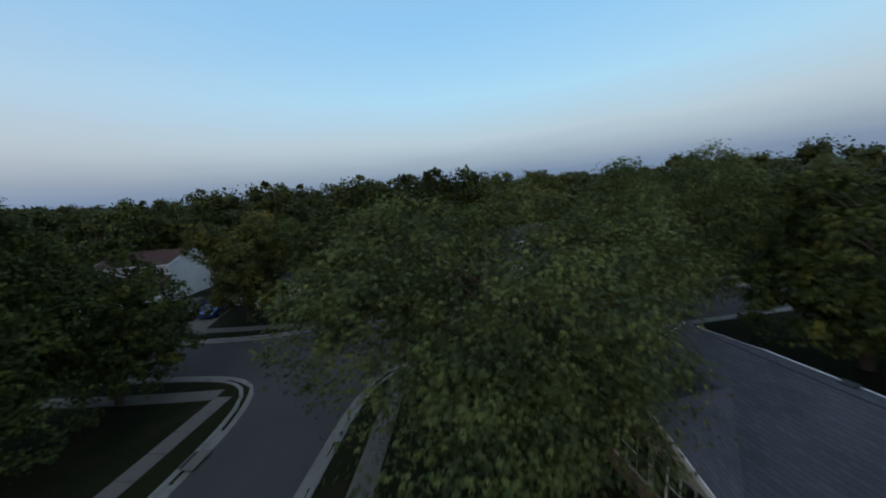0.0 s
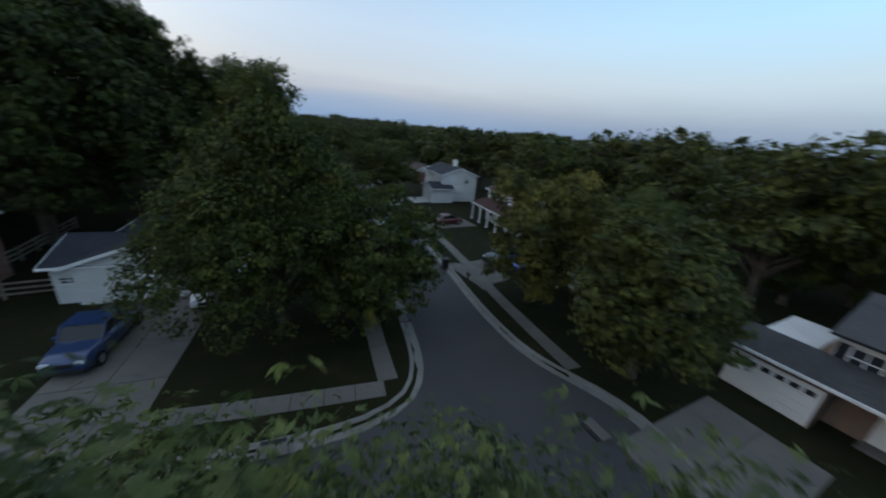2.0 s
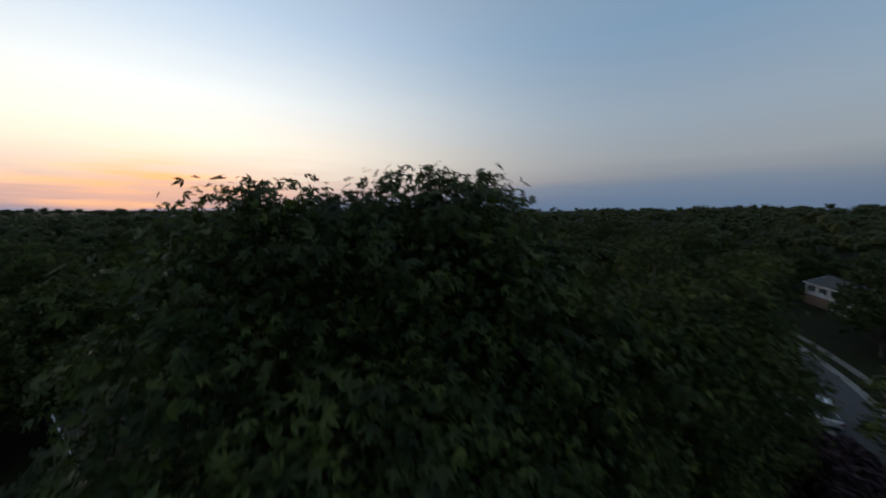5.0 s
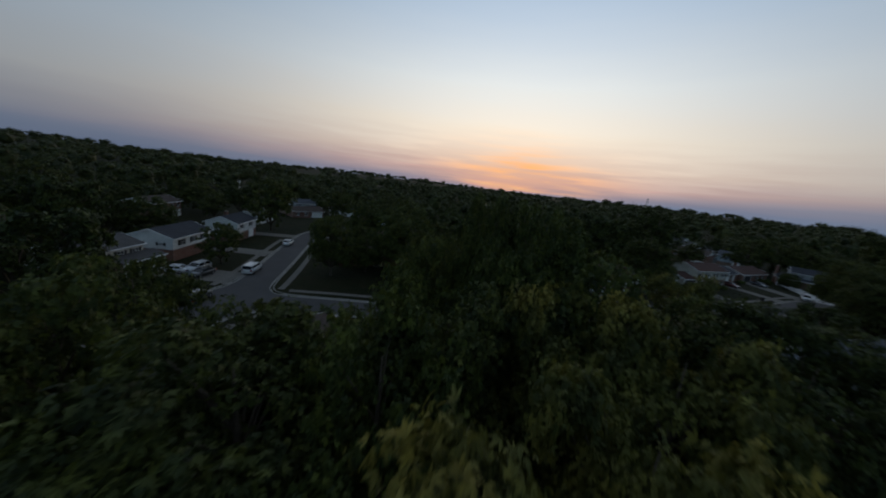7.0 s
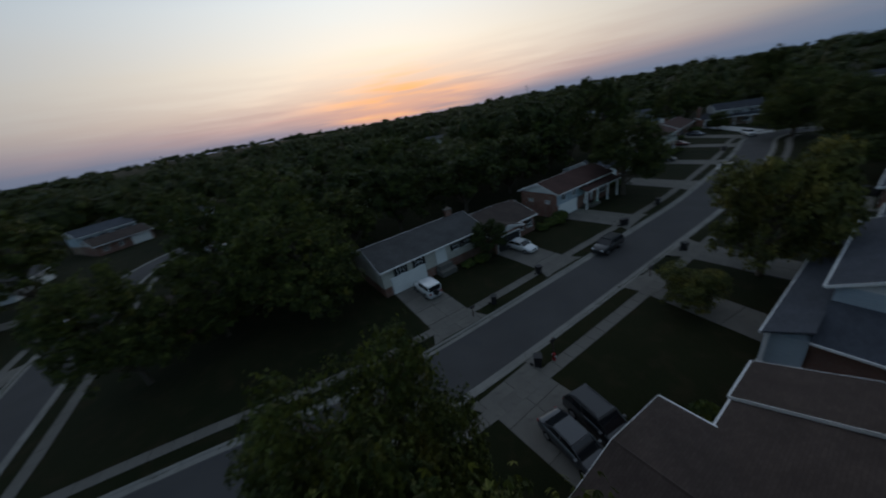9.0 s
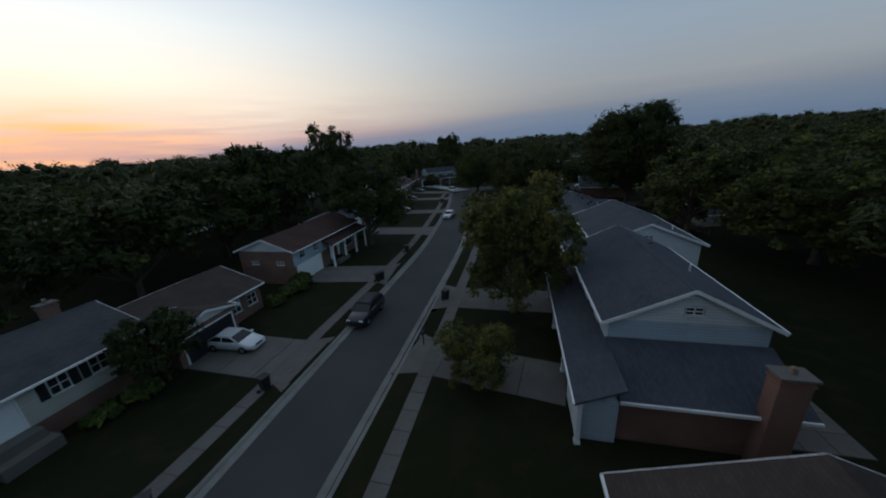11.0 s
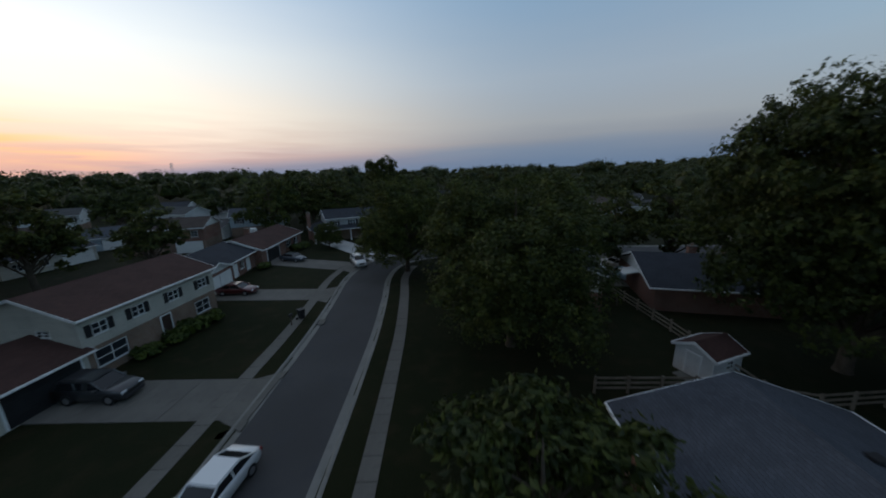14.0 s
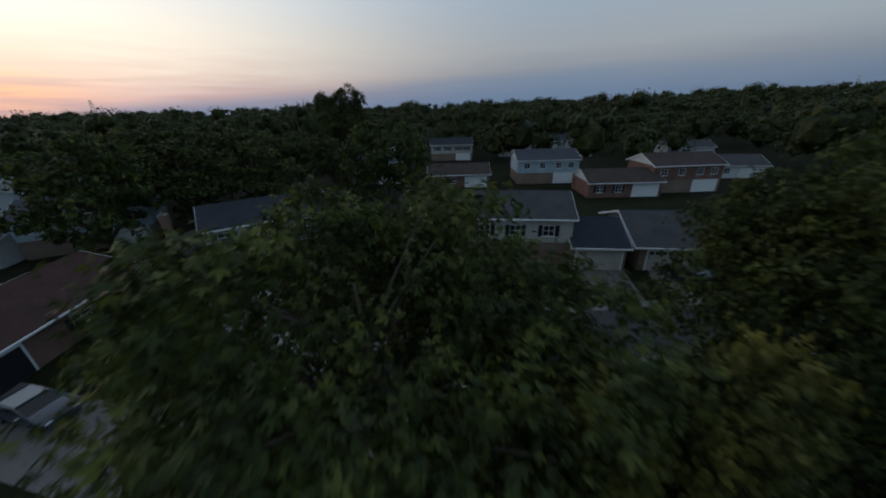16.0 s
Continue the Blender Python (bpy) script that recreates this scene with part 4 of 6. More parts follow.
def mailbox(x, y, turn, label="mailbox on a wooden post at the kerb"):
    e = thing("mailbox", pose(x, y, 0, 0, 0, turn), label, "mailbox", "kerbside mailboxes")
    part("post", box(-0.05, -0.05, -0.2, 0.05, 0.05, 1.05, 0.008), WOOD_DARK, e)
    bm = prism([(-0.1, 1.05), (0.1, 1.05), (0.1, 1.18), (0.07, 1.25), (0, 1.28), (-0.07, 1.25), (-0.1, 1.18)], "x", -0.26, 0.24)
    b = part("box", bm, BLACK, e)
    part("flag", box(0.0, 0.102, 1.15, 0.02, 0.115, 1.36), tail_red(), b)


def drain(x, y, turn):
    e = thing("storm_drain", pose(x, y, 0.045, 0, 0, turn), "dark storm drain opening in the kerb", "drain", "storm drains")
    part("cover", box(-0.6, -0.1, -0.02, 0.6, 0.5, 0.02, 0.01), CONCRETE, e)
    part("mouth", box(-0.5, -0.32, -0.09, 0.5, -0.09, 0.0), BLACK, e)


def shed(x, y, turn, wall, roof, w=3.2, d=2.6, h=1.9, label="small white garden shed with a brown roof"):
    h_ = House(x, y, turn, label, "garden sheds", "shed", "shed")
    h_.volume(-w / 2, w / 2, -d / 2, d / 2, h, wall, roof, pitch=0.5, over=0.2, end=0.15)
    h_.door("W", 0, -w / 2, 0.02, wall, 0.9, 1.7)
    h_.window("S", 0.2, -d / 2, 0.9, 0.7, 0.6)


def small_things():
    rail_fence([(17.5, 57.0), (24.2, 57.4), (30.5, 56.0), (44, 58)])
    rail_fence([(28.2, 57.2), (27.6, 66.0), (26.4, 75.6)])
    rail_fence([(65.2, -60.6), (70.6, -61.2)], "weathered rail fence between two houses")
    rail_fence([(64.8, -60.2), (66.6, -53.0), (68.0, -44.0)], "weathered rail fence between two houses")
    rail_fence([(13.6, 81.0), (24.2, 79.6), (25.4, 72.0)], "weathered rail fence round the back yard", mat=WOOD_DARK)
    rail_fence([(29.5, 47.0), (38.5, 47.5), (46, 44)], "dark rail fence behind the ranch", mat=WOOD_DARK)
    rail_fence([(38.5, 47.5), (40.0, 33.0)], "dark rail fence behind the ranch", mat=WOOD_DARK)
    shed(26.6, 60.0, 25, SIDING_WHITE, ROOF_RED)
    shed(43.0, 40.5, 10, SIDING_CREAM, ROOF_GREY, label="small cream garden shed with a grey roof")
    shed(38.5, -6.5, -10, SIDING_GREY, ROOF_DARK, 4.0, 3.0, label="grey garden shed with a dark roof")
    # kerbside bins
    for x, y, t in ((-4.6, 12.8, 10), (-4.3, 13.4, -20), (-4.7, 24.0, 0), (-5.0, -5.6, 30), (-4.5, -13.6, 5), (4.5, -17.4, 0), (4.7, 9.0, 20), (-8.8, 67.2, 10), (69.8, -77.0, 20), (70.9, -77.4, -15), (98.0, -68.8, 30), (107.2, -40.9, 15), (-4.8, -67.4, 10), (16.2, 37.4, 0), (15.2, 38.2, 0)):
        bin_(x, y, t)
    for x, y, t in ((4.4, 36.9, 90), (4.3, -15.2, 90), (-4.4, 39.8, -90), (-9.0, 65.6, -90), (97.5, -72.9, -110), (108.4, -40.6, -110), (103.2, -51.2, -110), (4.6, 0.9, 90), (-4.5, -16.6, -90)):
        mailbox(x, y, t)
    for x, y, t in ((-3.75, 7.4, -90), (80.3, -80.9, 162), (89.9, -74.9, 76), (93.0, -87.8, -100), (-6.4, 66.4, -80)):
        drain(x, y, t)
    # fire hydrant
    e = thing("fire_hydrant", pose(5.0, -16.0, 0), "red and silver fire hydrant on the verge", "hydrant")
    part("barrel", tube([(0, 0, -0.1), (0, 0, 0.06), (0, 0, 0.07), (0, 0, 0.55), (0, 0, 0.58), (0, 0, 0.7), (0, 0, 0.76)], [0.17, 0.17, 0.11, 0.11, 0.14, 0.1, 0.03], 12), tail_red(), e)
    for s in (-1, 1):
        part("outlet", tube([(s * 0.08, 0, 0.45), (s * 0.2, 0, 0.45)], [0.06, 0.06], 10), METAL, e)
    # yellow hydrant by the side street
    e = thing("fire_hydrant", pose(107.6, -31.6, 0), "yellow fire hydrant on the verge", "hydrant")
    part("barrel", tube([(0, 0, -0.1), (0, 0, 0.06), (0, 0, 0.07), (0, 0, 0.55), (0, 0, 0.58), (0, 0, 0.7), (0, 0, 0.76)], [0.17, 0.17, 0.11, 0.11, 0.14, 0.1, 0.03], 12), LEAF[3], e)
    # portable basketball hoop lying on the verge
    e = thing("basketball_hoop", pose(67.8, -75.7, 0.2, 0, 0, 150), "portable basketball hoop lying on the grass verge", "basketball hoop")
    part("base", box(-0.9, -0.45, -0.2, 0.3, 0.45, 0.25, 0.08), BLACK, e)
    part("pole", tube([(0.0, 0, 0.1), (3.2, 0, 0.25)], [0.06, 0.05], 8), BLACK, e)
    part("backboard", box(3.1, -0.55, -0.1, 3.9, 0.55, -0.04, 0.01), BLACK, e)
    # closed parasol and patio of the ranch
    e = thing("parasol", pose(30.6, 40.0, 0), "closed white parasol standing on the patio", "parasol")
    part("pole", tube([(0, 0, 0), (0, 0, 2.5)], [0.03, 0.03], 8), WOOD_DARK, e)
    part("canopy", tube([(0, 0, 1.2), (0, 0, 1.35), (0, 0, 2.1), (0, 0, 2.55)], [0.2, 0.24, 0.13, 0.02], 10), WHITE, e)
    e = thing("deck", pose(30.4, 40.6, 0), "low brown timber deck behind the ranch", "deck")
    for k in range(24):
        part("board", box(-1.9, -3.6 + k * 0.3, 0.24, 1.9, -3.6 + k * 0.3 + 0.28, 0.3), WOOD_DARK, e)
    part("frame", box(-1.88, -3.58, -0.1, 1.88, 3.58, 0.236), WOOD_DARK, e)
    # patio by the two-storey house
    p = thing("patio", pose(26.8, -3.0, 0), "pale paved patio beside the house", "patio", kind="structure")
    for i in range(3):
        for j in range(3):
            lay(p, -1.6 + i * 1.4, -1.4 + j * 1.4, 0.03, 0, 1.4, 1.4, CONCRETE)
    e = thing("patio_table", pose(26.4, -2.6, 0), "round dark patio table", "table")
    part("tabletop", tube([(0, 0, 0.7), (0, 0, 0.74)], [0.6, 0.6], 20), BLACK, e)
    part("pedestal", tube([(0, 0, 0.03), (0, 0, 0.06), (0, 0, 0.1), (0, 0, 0.7)], [0.28, 0.26, 0.05, 0.05], 10), BLACK, e)
    # concrete apron round the brick ranch
    p = thing("walkway", pose(0, 0, 0), "concrete path round the brick ranch", "path", kind="structure")
    for k in range(9):
        lay(p, 16.2 + k * 1.5, 31.3, 0.03, 0, 1.5, 1.3, CONCRETE)
    # stepping walls and stone beds
    for x, y, n in ((58.4, -63.0, 4), (-17.4, 33.0, 5)):
        e = thing("garden_wall", pose(x, y, 0, 0, 0, (x * 13) % 50), "low stacked stone garden wall by the steps", "garden wall")
        for c in range(2):
            for k in range(n):
                part("stone", box(k * 0.72 + 0.3 * c, -0.2, -0.1 + c * 0.32, k * 0.72 + 0.68 + 0.3 * c, 0.22, 0.2 + c * 0.3, 0.03), STONE, e)
    # shrubs along the house fronts
    for x, y, r, h in ((58.0, -61.8, 1.5, 1.6), (55.8, -61.6, 1.4, 1.5), (53.4, -61.0, 1.2, 1.3), (-14.0, 11.0, 1.3, 1.5), (-13.6, 9.4, 1.2, 1.3), (-17.6, 44.6, 1.0, 1.0), (-17.6, 46.6, 1.0, 1.0), (-17.7, 48.6, 1.1, 1.2),
                       (-16.0, 32.6, 1.2, 1.2), (-17.2, 31.4, 1.1, 1.0), (-18.2, 62.0, 1.0, 1.1), (-18.2, 64.4, 1.2, 1.2), (-18.3, 66.4, 1.0, 1.0), (-18.4, 59.6, 0.9, 0.9), (14.8, 16.2, 0.9, 1.0), (15.0, 18.6, 0.9, 1.0), (15.3, 21.0, 0.9, 1.1), (15.2, 23.6, 1.0, 1.0),
                       (18.6, 31.9, 0.5, 0.6), (-13.2, -7.5, 1.0, 1.1), (-13.6, -9.6, 0.8, 0.8), (-13.4, 5.8, 0.9, 1.0), (-13.6, 8.0, 0.9, 1.0), (16.6, -27.8, 1.1, 1.2), (13.2, -15.4, 0.9, 1.0), (14.4, -13.6, 0.8, 0.9), (104.6, -101.0, 0.9, 0.9), (104.2, -103.4, 0.9, 1.0), (-26.2, 97.6, 1.3, 1.4), (-25.6, 99.6, 1.2, 1.3), (-24.8, 85.0, 1.0, 1.0),
                       (-8.0, -72.6, 1.2, 1.3), (-12.0, -72.8, 1.1, 1.1), (-4.6, -73.4, 1.4, 1.8), (14.6, 71.0, 1.0, 1.0)):
        shrub(x, y, r, h)
    for x, y in ((95.4, -42.0), (96.2, -38.4), (96.8, -34.8)):
        shrub(x, y, 2.5, 6.4, PURPLE, 2600, 3, "tall dark purple-leaved shrub by the pavement")
    # water tower on the skyline, and masts
    e = thing("water_tower", pose(-607, -663, -8), "pale blue-grey water tower on the skyline", "water tower")
    part("tank", tube([(0, 0, 46), (0, 0, 49), (0, 0, 54), (0, 0, 58), (0, 0, 61), (0, 0, 62.5)], [5, 13, 16.5, 14, 8, 1], 24), STEEL_PALE, e, smooth=True)
    part("column", tube([(0, 0, -5), (0, 0, 6), (0, 0, 46)], [8, 4.6, 4.6], 16), STEEL_PALE, e, smooth=True)
    for x, y, h in ((-433, 490, 28), (518, 543, 30), (560, 520, 28)):
        e = thing("pylon", pose(x, y, 8), "thin grey lattice mast on the skyline", "mast", "skyline masts")
        for s in ((-1, -1), (1, -1), (1, 1), (-1, 1)):
            part("leg", tube([(s[0] * 3, s[1] * 3, -5), (s[0] * 0.5, s[1] * 0.5, h)], [0.3, 0.2], 5), METAL, e)
        for k in range(3):
            z = h * (0.72 + 0.11 * k)
            part("crossarm", box(-3, -0.2, z, 3, 0.2, z + 0.4), METAL, e)


# ---- cars ----
def car(kind, x, y, turn, paint, label, rough=0.3):
    """turn: degrees; the bonnet points along the car's own +x."""
    P = {  # length, half width, bonnet height, belt height, roof height, cabin stations (rear foot, rear top, front top, front foot)
        "sedan": (4.7, 0.90, 0.86, 0.98, 1.45, (-1.95, -1.05, 0.35, 1.25)),
        "suv": (4.7, 0.94, 1.05, 1.12, 1.72, (-2.28, -1.85, 0.35, 1.15)),
        "minivan": (5.0, 0.97, 1.05, 1.14, 1.76, (-2.42, -2.15, 0.75, 1.75)),
        "pickup": (5.7, 0.98, 1.12, 1.18, 1.86, (-0.75, -0.55, 0.75, 1.35)),
        "jeep": (4.2, 0.92, 1.10, 1.18, 1.84, (-2.0, -1.92, 0.25, 0.55)),
        "coupe": (4.6, 0.90, 0.84, 0.95, 1.34, (-1.8, -0.75, 0.25, 1.25)),
    }[kind]
    ln, hw, bon, belt, roof, (rf, rt, ft, ff) = P
    e = thing("car", pose(x, y, 0.0, 0, 0, turn), label, "car", "parked cars")
    body_m = bpy.data.materials.get("paint_" + "_".join(str(round(c, 3)) for c in paint))
    if body_m is None:
        body_m = plain("paint_" + "_".join(str(round(c, 3)) for c in paint), paint, rough, 0.15)
        body_m.node_tree.nodes["Principled BSDF"].inputs["Coat Weight"].default_value = 0.6
    h = ln / 2
    boxy = kind in ("jeep", "pickup", "minivan")
    deck = belt if kind in ("suv", "minivan", "jeep") else (1.12 if kind == "pickup" else 0.98)
    st = [(-h, 0.45, deck * 0.86, hw * 0.86), (-h + 0.12, 0.32, deck * 0.97, hw * 0.95), (rf, 0.27, deck, hw), (0, 0.25, belt, hw), (ff, 0.27, belt * 0.98, hw), (h - 0.7, 0.28, bon, hw * 0.97), (h - 0.15, 0.32, bon * 0.88, hw * 0.9), (h, 0.42, bon * 0.72, hw * 0.8)]
    bm = bmesh.new()
    rings = []
    for sx, zl, zt, w in st:
        m = (zl + zt) / 2
        rings.append([bm.verts.new(p) for p in ((sx, -w * 0.9, zl), (sx, -w, zl + 0.12), (sx, -w, m + 0.1), (sx, -w * 0.93, zt - 0.03), (sx, -w * 0.8, zt), (sx, w * 0.8, zt), (sx, w * 0.93, zt - 0.03), (sx, w, m + 0.1), (sx, w, zl + 0.12), (sx, w * 0.9, zl))])
    for a, b in zip(rings, rings[1:]):
        for k in range(10):
            bm.faces.new([a[k], a[(k + 1) % 10], b[(k + 1) % 10], b[k]])
    bm.faces.new(rings[0])
    bm.faces.new(list(reversed(rings[-1])))
    bmesh.ops.recalc_face_normals(bm, faces=bm.faces[:])
    part("body", bm, body_m, e, smooth=True)
    # glasshouse and roof
    wi = hw * (0.9 if boxy else 0.8)
    bm = bmesh.new()
    lo = [bm.verts.new(p) for p in ((rf, -hw * 0.9, belt - 0.06), (ff, -hw * 0.9, belt - 0.08), (ff, hw * 0.9, belt - 0.08), (rf, hw * 0.9, belt - 0.06))]
    hi = [bm.verts.new(p) for p in ((rt, -wi, roof - 0.07), (ft, -wi, roof - 0.07), (ft, wi, roof - 0.07), (rt, wi, roof - 0.07))]
    bm.faces.new(hi)
    for k in range(4):
        bm.faces.new([lo[k], lo[(k + 1) % 4], hi[(k + 1) % 4], hi[k]])
    bmesh.ops.recalc_face_normals(bm, faces=bm.faces[:])
    part("glasshouse", bm, CAR_GLASS, e, "dark car glass")
    bm = box(rt - 0.06, -wi - 0.02, roof - 0.09, ft + 0.08, wi + 0.02, roof)
    bmesh.ops.bevel(bm, geom=[q for q in bm.edges if all(v.co.z > roof - 0.01 for v in q.verts)], offset=0.06, segments=2, affect="EDGES")
    part("roof", bm, body_m, e)
    for s in (-1, 1):
        for a, b, r in (((rf, belt - 0.05), (rt, roof - 0.06), 0.05), ((ff, belt - 0.06), (ft, roof - 0.06), 0.045), (((rf + ff) / 2 - 0.1, belt), ((rt + ft) / 2 - 0.1, roof - 0.05), 0.045)):
            part("pillar", tube([(a[0], s * (hw * 0.9 + 0.005), a[1]), (b[0], s * (wi + 0.005), b[1])], [r, r], 6), body_m, e)
        part("mirror", box(ff - 0.45, s * hw * 0.98, belt - 0.02, ff - 0.25, s * (hw + 0.2), belt + 0.12, 0.03), body_m, e)
        part("headlight", box(h - 0.28, s * hw * 0.48, bon * 0.66, h - 0.015, s * hw * 0.84, bon * 0.83, 0.03), plain_glass(), e, "clear headlight")
        part("tail_light", box(-h - 0.015, s * hw * 0.62, deck * 0.66, -h + 0.25, s * hw * 0.93, deck * 0.86, 0.02), tail_red(), e, "red tail light")
        for wx in (h - 0.92, -h + 0.95):
            r = 0.33 if kind in ("sedan", "coupe", "minivan") else 0.39
            t = part("wheel", tube([(wx, s * (hw - 0.2), r), (wx, s * (hw + 0.02), r)], [r, r], 18), RUBBER, e)
            part("rim", tube([(wx, s * (hw - 0.05), r), (wx, s * (hw + 0.028), r)], [r * 0.62, r * 0.58], 14), RIM, t)
    part("bumper", box(h - 0.12, -hw * 0.78, 0.3, h + 0.05, hw * 0.78, 0.5, 0.04), body_m if not boxy else BLACK, e)
    part("grille", box(h - 0.1, -hw * 0.42, bon * 0.55, h + 0.015, hw * 0.42, bon * 0.76, 0.02), BLACK, e)
    part("number_plate", box(-h - 0.03, -0.16, 0.55, -h + 0.02, 0.16, 0.7), WHITE, e)
    if kind == "pickup":
        part("load_bed", box(-h + 0.18, -hw * 0.8, 1.0, rf - 0.1, hw * 0.8, 1.135), BLACK, e)
    if kind == "jeep":
        w = part("spare_wheel", tube([(-h - 0.22, 0, 1.0), (-h - 0.02, 0, 1.0)], [0.37, 0.37], 18), RUBBER, e)
        part("rim", tube([(-h - 0.24, 0, 1.0), (-h - 0.2, 0, 1.0)], [0.2, 0.22], 12), BLACK, w)
    if kind in ("suv", "minivan"):
        for s in (-1, 1):
            part("roof_rail", tube([(rt + 0.2, s * wi * 0.85, roof), (rt + 0.3, s * wi * 0.85, roof + 0.06), (ft - 0.3, s * wi * 0.85, roof + 0.06), (ft - 0.2, s * wi * 0.85, roof)], [0.02] * 4, 6), BLACK, e)
    return e


def plain_glass():
    return bpy.data.materials.get("headlight_glass") or plain("headlight_glass", (0.6, 0.62, 0.64), 0.12)


def tail_red():
    return bpy.data.materials.get("tail_red") or plain("tail_red", (0.25, 0.01, 0.012), 0.2)


# ---- the street's houses ----
HOUSES_AT = []


def at(x, y):
    HOUSES_AT.append((x, y))


def houses_east():
    # long brown-roofed ranch with a projecting garage
    at(20, -20)
    h = House(21.0, -18.6, -90, "long brick ranch house with a faded brown shingle roof")
    h.volume(-7.6, 8.2, -5.2, 5.2, 2.75, BRICK, ROOF_BROWN, pitch=0.36, gable=SIDING_CREAM)
    h.volume(-1.6, 7.6, -8.0, -2.0, 2.72, BRICK, ROOF_BROWN, ridge="y", pitch=0.2, gable=SIDING_CREAM)
    h.volume(-8.0, -4.8, -5.3, 6.6, 2.9, BRICK, ROOF_BROWN, pitch=0.37, gable=SIDING_WHITE)
    h.garage("S", 4.0, -8.0, 4.8)
    h.window("S", -4.8, -5.2, 0.9, 1.6, 1.2, SHUTTER_BLACK)
    h.window("W", 0, -7.6, 1.0, 1.2, 1.0)
    h.vents([(-6, 1.2, 4.25), (-1.0, 1.5, 4.15), (4.0, 1.4, 4.2)])
    h.pipe(2.0, 3.6, 3.3)
    h.pipe(7.0, 2.6, 3.7)
    # two-storey grey-roofed house with brick wing and chimney
    at(21, 2)
    h = House(21.0, 4.5, -90, "two-storey pale house with a slate roof and brick end wing")
    h.volume(-6.2, 7.2, -3.9, 3.9, 5.4, SIDING_BLUE, ROOF_SLATE, pitch=0.5, lower=BRICK, lower_h=2.6, gable=SIDING_WHITE)
    h.window("E", 0.2, 7.2, 5.9, 0.9, 0.5)
    for x in (-4.5, -1.5, 1.5, 4.5):
        h.window("S", x, -3.9, 3.3, 1.1, 1.3, SHUTTER_BLACK)
    h.lean(-6.2, 11.2, -6.2, -3.9, 2.65, 3.75, ROOF_SLATE, 4)
    h.panel("wall", 7.2, -4.0, -0.2, 10.3, 3.7, 2.7, BRICK)
    h.panel("wall", 7.4, -5.9, -0.2, 10.6, -4.0, 2.62, SIDING_BLUE)
    h.lean(7.2, 10.7, -4.0, 4.1, 2.65, 4.1, ROOF_SLATE, side="E")
    h.chimney(10.75, 2.4, 5.2, 0.75, 1.2)
    h.garage("S", 9.0, -5.9, 2.6)
    h.door("S", -3.0, -3.9, 0.1)
    h.vents([(-3, 1.4, 6.75)])
    h.pipe(2, 2.2, 6.45)
    # two-storey white house with maroon shutters and a long porch
    at(23, 18)
    h = House(24.2, 18.8, -90, "two-storey white house with maroon shutters and grey roof")
    h.volume(-6.4, 6.4, -4.4, 4.5, 5.25, SIDING_WHITE, ROOF_SLATE, pitch=0.42, gable=SIDING_WHITE)
    h.lean(-6.7, 6.5, -6.8, -4.4, 2.55, 3.45, ROOF_SLATE, 5)
    for x in (-4.9, -0.9, 3.4):
        h.window("S", x, -4.4, 3.62, 1.5, 1.1, SHUTTER_RED)
    for x in (-4.2, 3.6):
        h.window("S", x, -4.4, 0.8, 1.6, 1.3, SHUTTER_RED)
    h.door("S", -0.6, -4.4, 0.12, SHUTTER_RED)
    h.panel("porch_floor", -6.6, -6.7, -0.2, 6.4, -4.4, 0.12, CONCRETE)
    h.window("E", 0, 6.4, 5.6, 0.8, 0.5)
    h.volume(6.4, 11.6, -3.6, 3.6, 2.6, SIDING_WHITE, ROOF_SLATE, pitch=0.32, gable=SIDING_WHITE)
    h.garage("S", 9.0, -3.6, 4.4)
    h.vents([(-2, 1.8, 6.45), (3, 1.8, 6.45)])
    h.pipe(4.5, 2.7, 6.1)
    # brick ranch with a grey roof and white gable
    at(22, 42); at(22, 36); at(22, 48)
    h = House(22.4, 42.2, -90, "brick ranch house with a grey roof and white gable")
    h.volume(-9.8, 9.8, -5.6, 5.4, 2.65, BRICK, ROOF_SLATE, pitch=0.35, gable=SIDING_WHITE, end=0.75)
    h.volume(-7.0, -3.0, 1.0, 6.6, 2.7, BRICK, ROOF_SLATE, ridge="y", pitch=0.36, gable=SIDING_WHITE)
    h.garage("S", 6.0, -5.6, 5.0, mat=WHITE)
    h.window("S", -2.0, -5.6, 0.9, 2.0, 1.2)
    h.door("S", 0.8, -5.6, 0.1, WHITE)
    h.window("E", -1.0, 9.8, 1.3, 1.2, 0.55)
    h.door("E", 0.9, 9.8, 0.1, WHITE)
    h.lean(9.8, 11.3, 0.1, 2.3, 2.25, 2.6, WHITE, side="E")
    h.vents([(-6, 1.5, 4.25), (-3, 1.7, 4.2), (3.5, 1.5, 4.25), (-1.0, 2.9, 3.8)])
    h.pipe(1.0, 3.6, 3.6)
    # white and brick house at the bend
    at(18, 75)
    h = House(18.4, 75.0, -8, "two-storey house, white above brick, with a dark roof")
    h.volume(-5.4, 5.2, -4.6, 5.0, 4.2, SIDING_CREAM, ROOF_DARK, ridge="y", pitch=0.28, lower=BRICK, lower_h=2.3, gable=SIDING_CREAM)
    h.window("S", 1.2, -4.6, 2.75, 2.1, 1.1, None, 2)
    h.window("S", -3.2, -4.6, 2.75, 1.1, 1.1)
    h.window("S", 1.2, -4.6, 0.8, 1.4, 1.0)
    h.chimney(-2.8, 4.4, 5.9, 1.1, 0.7)
    # red brick house with a white gable behind
    at(35, 76)
    h = House(35.0, 76.2, -8, "red brick house with a white gable and dark roof")
    h.volume(-5.6, 7.0, -6.2, 6.2, 2.65, BRICK, ROOF_DARK, ridge="x", pitch=0.34, gable=SIDING_WHITE, end=0.7)
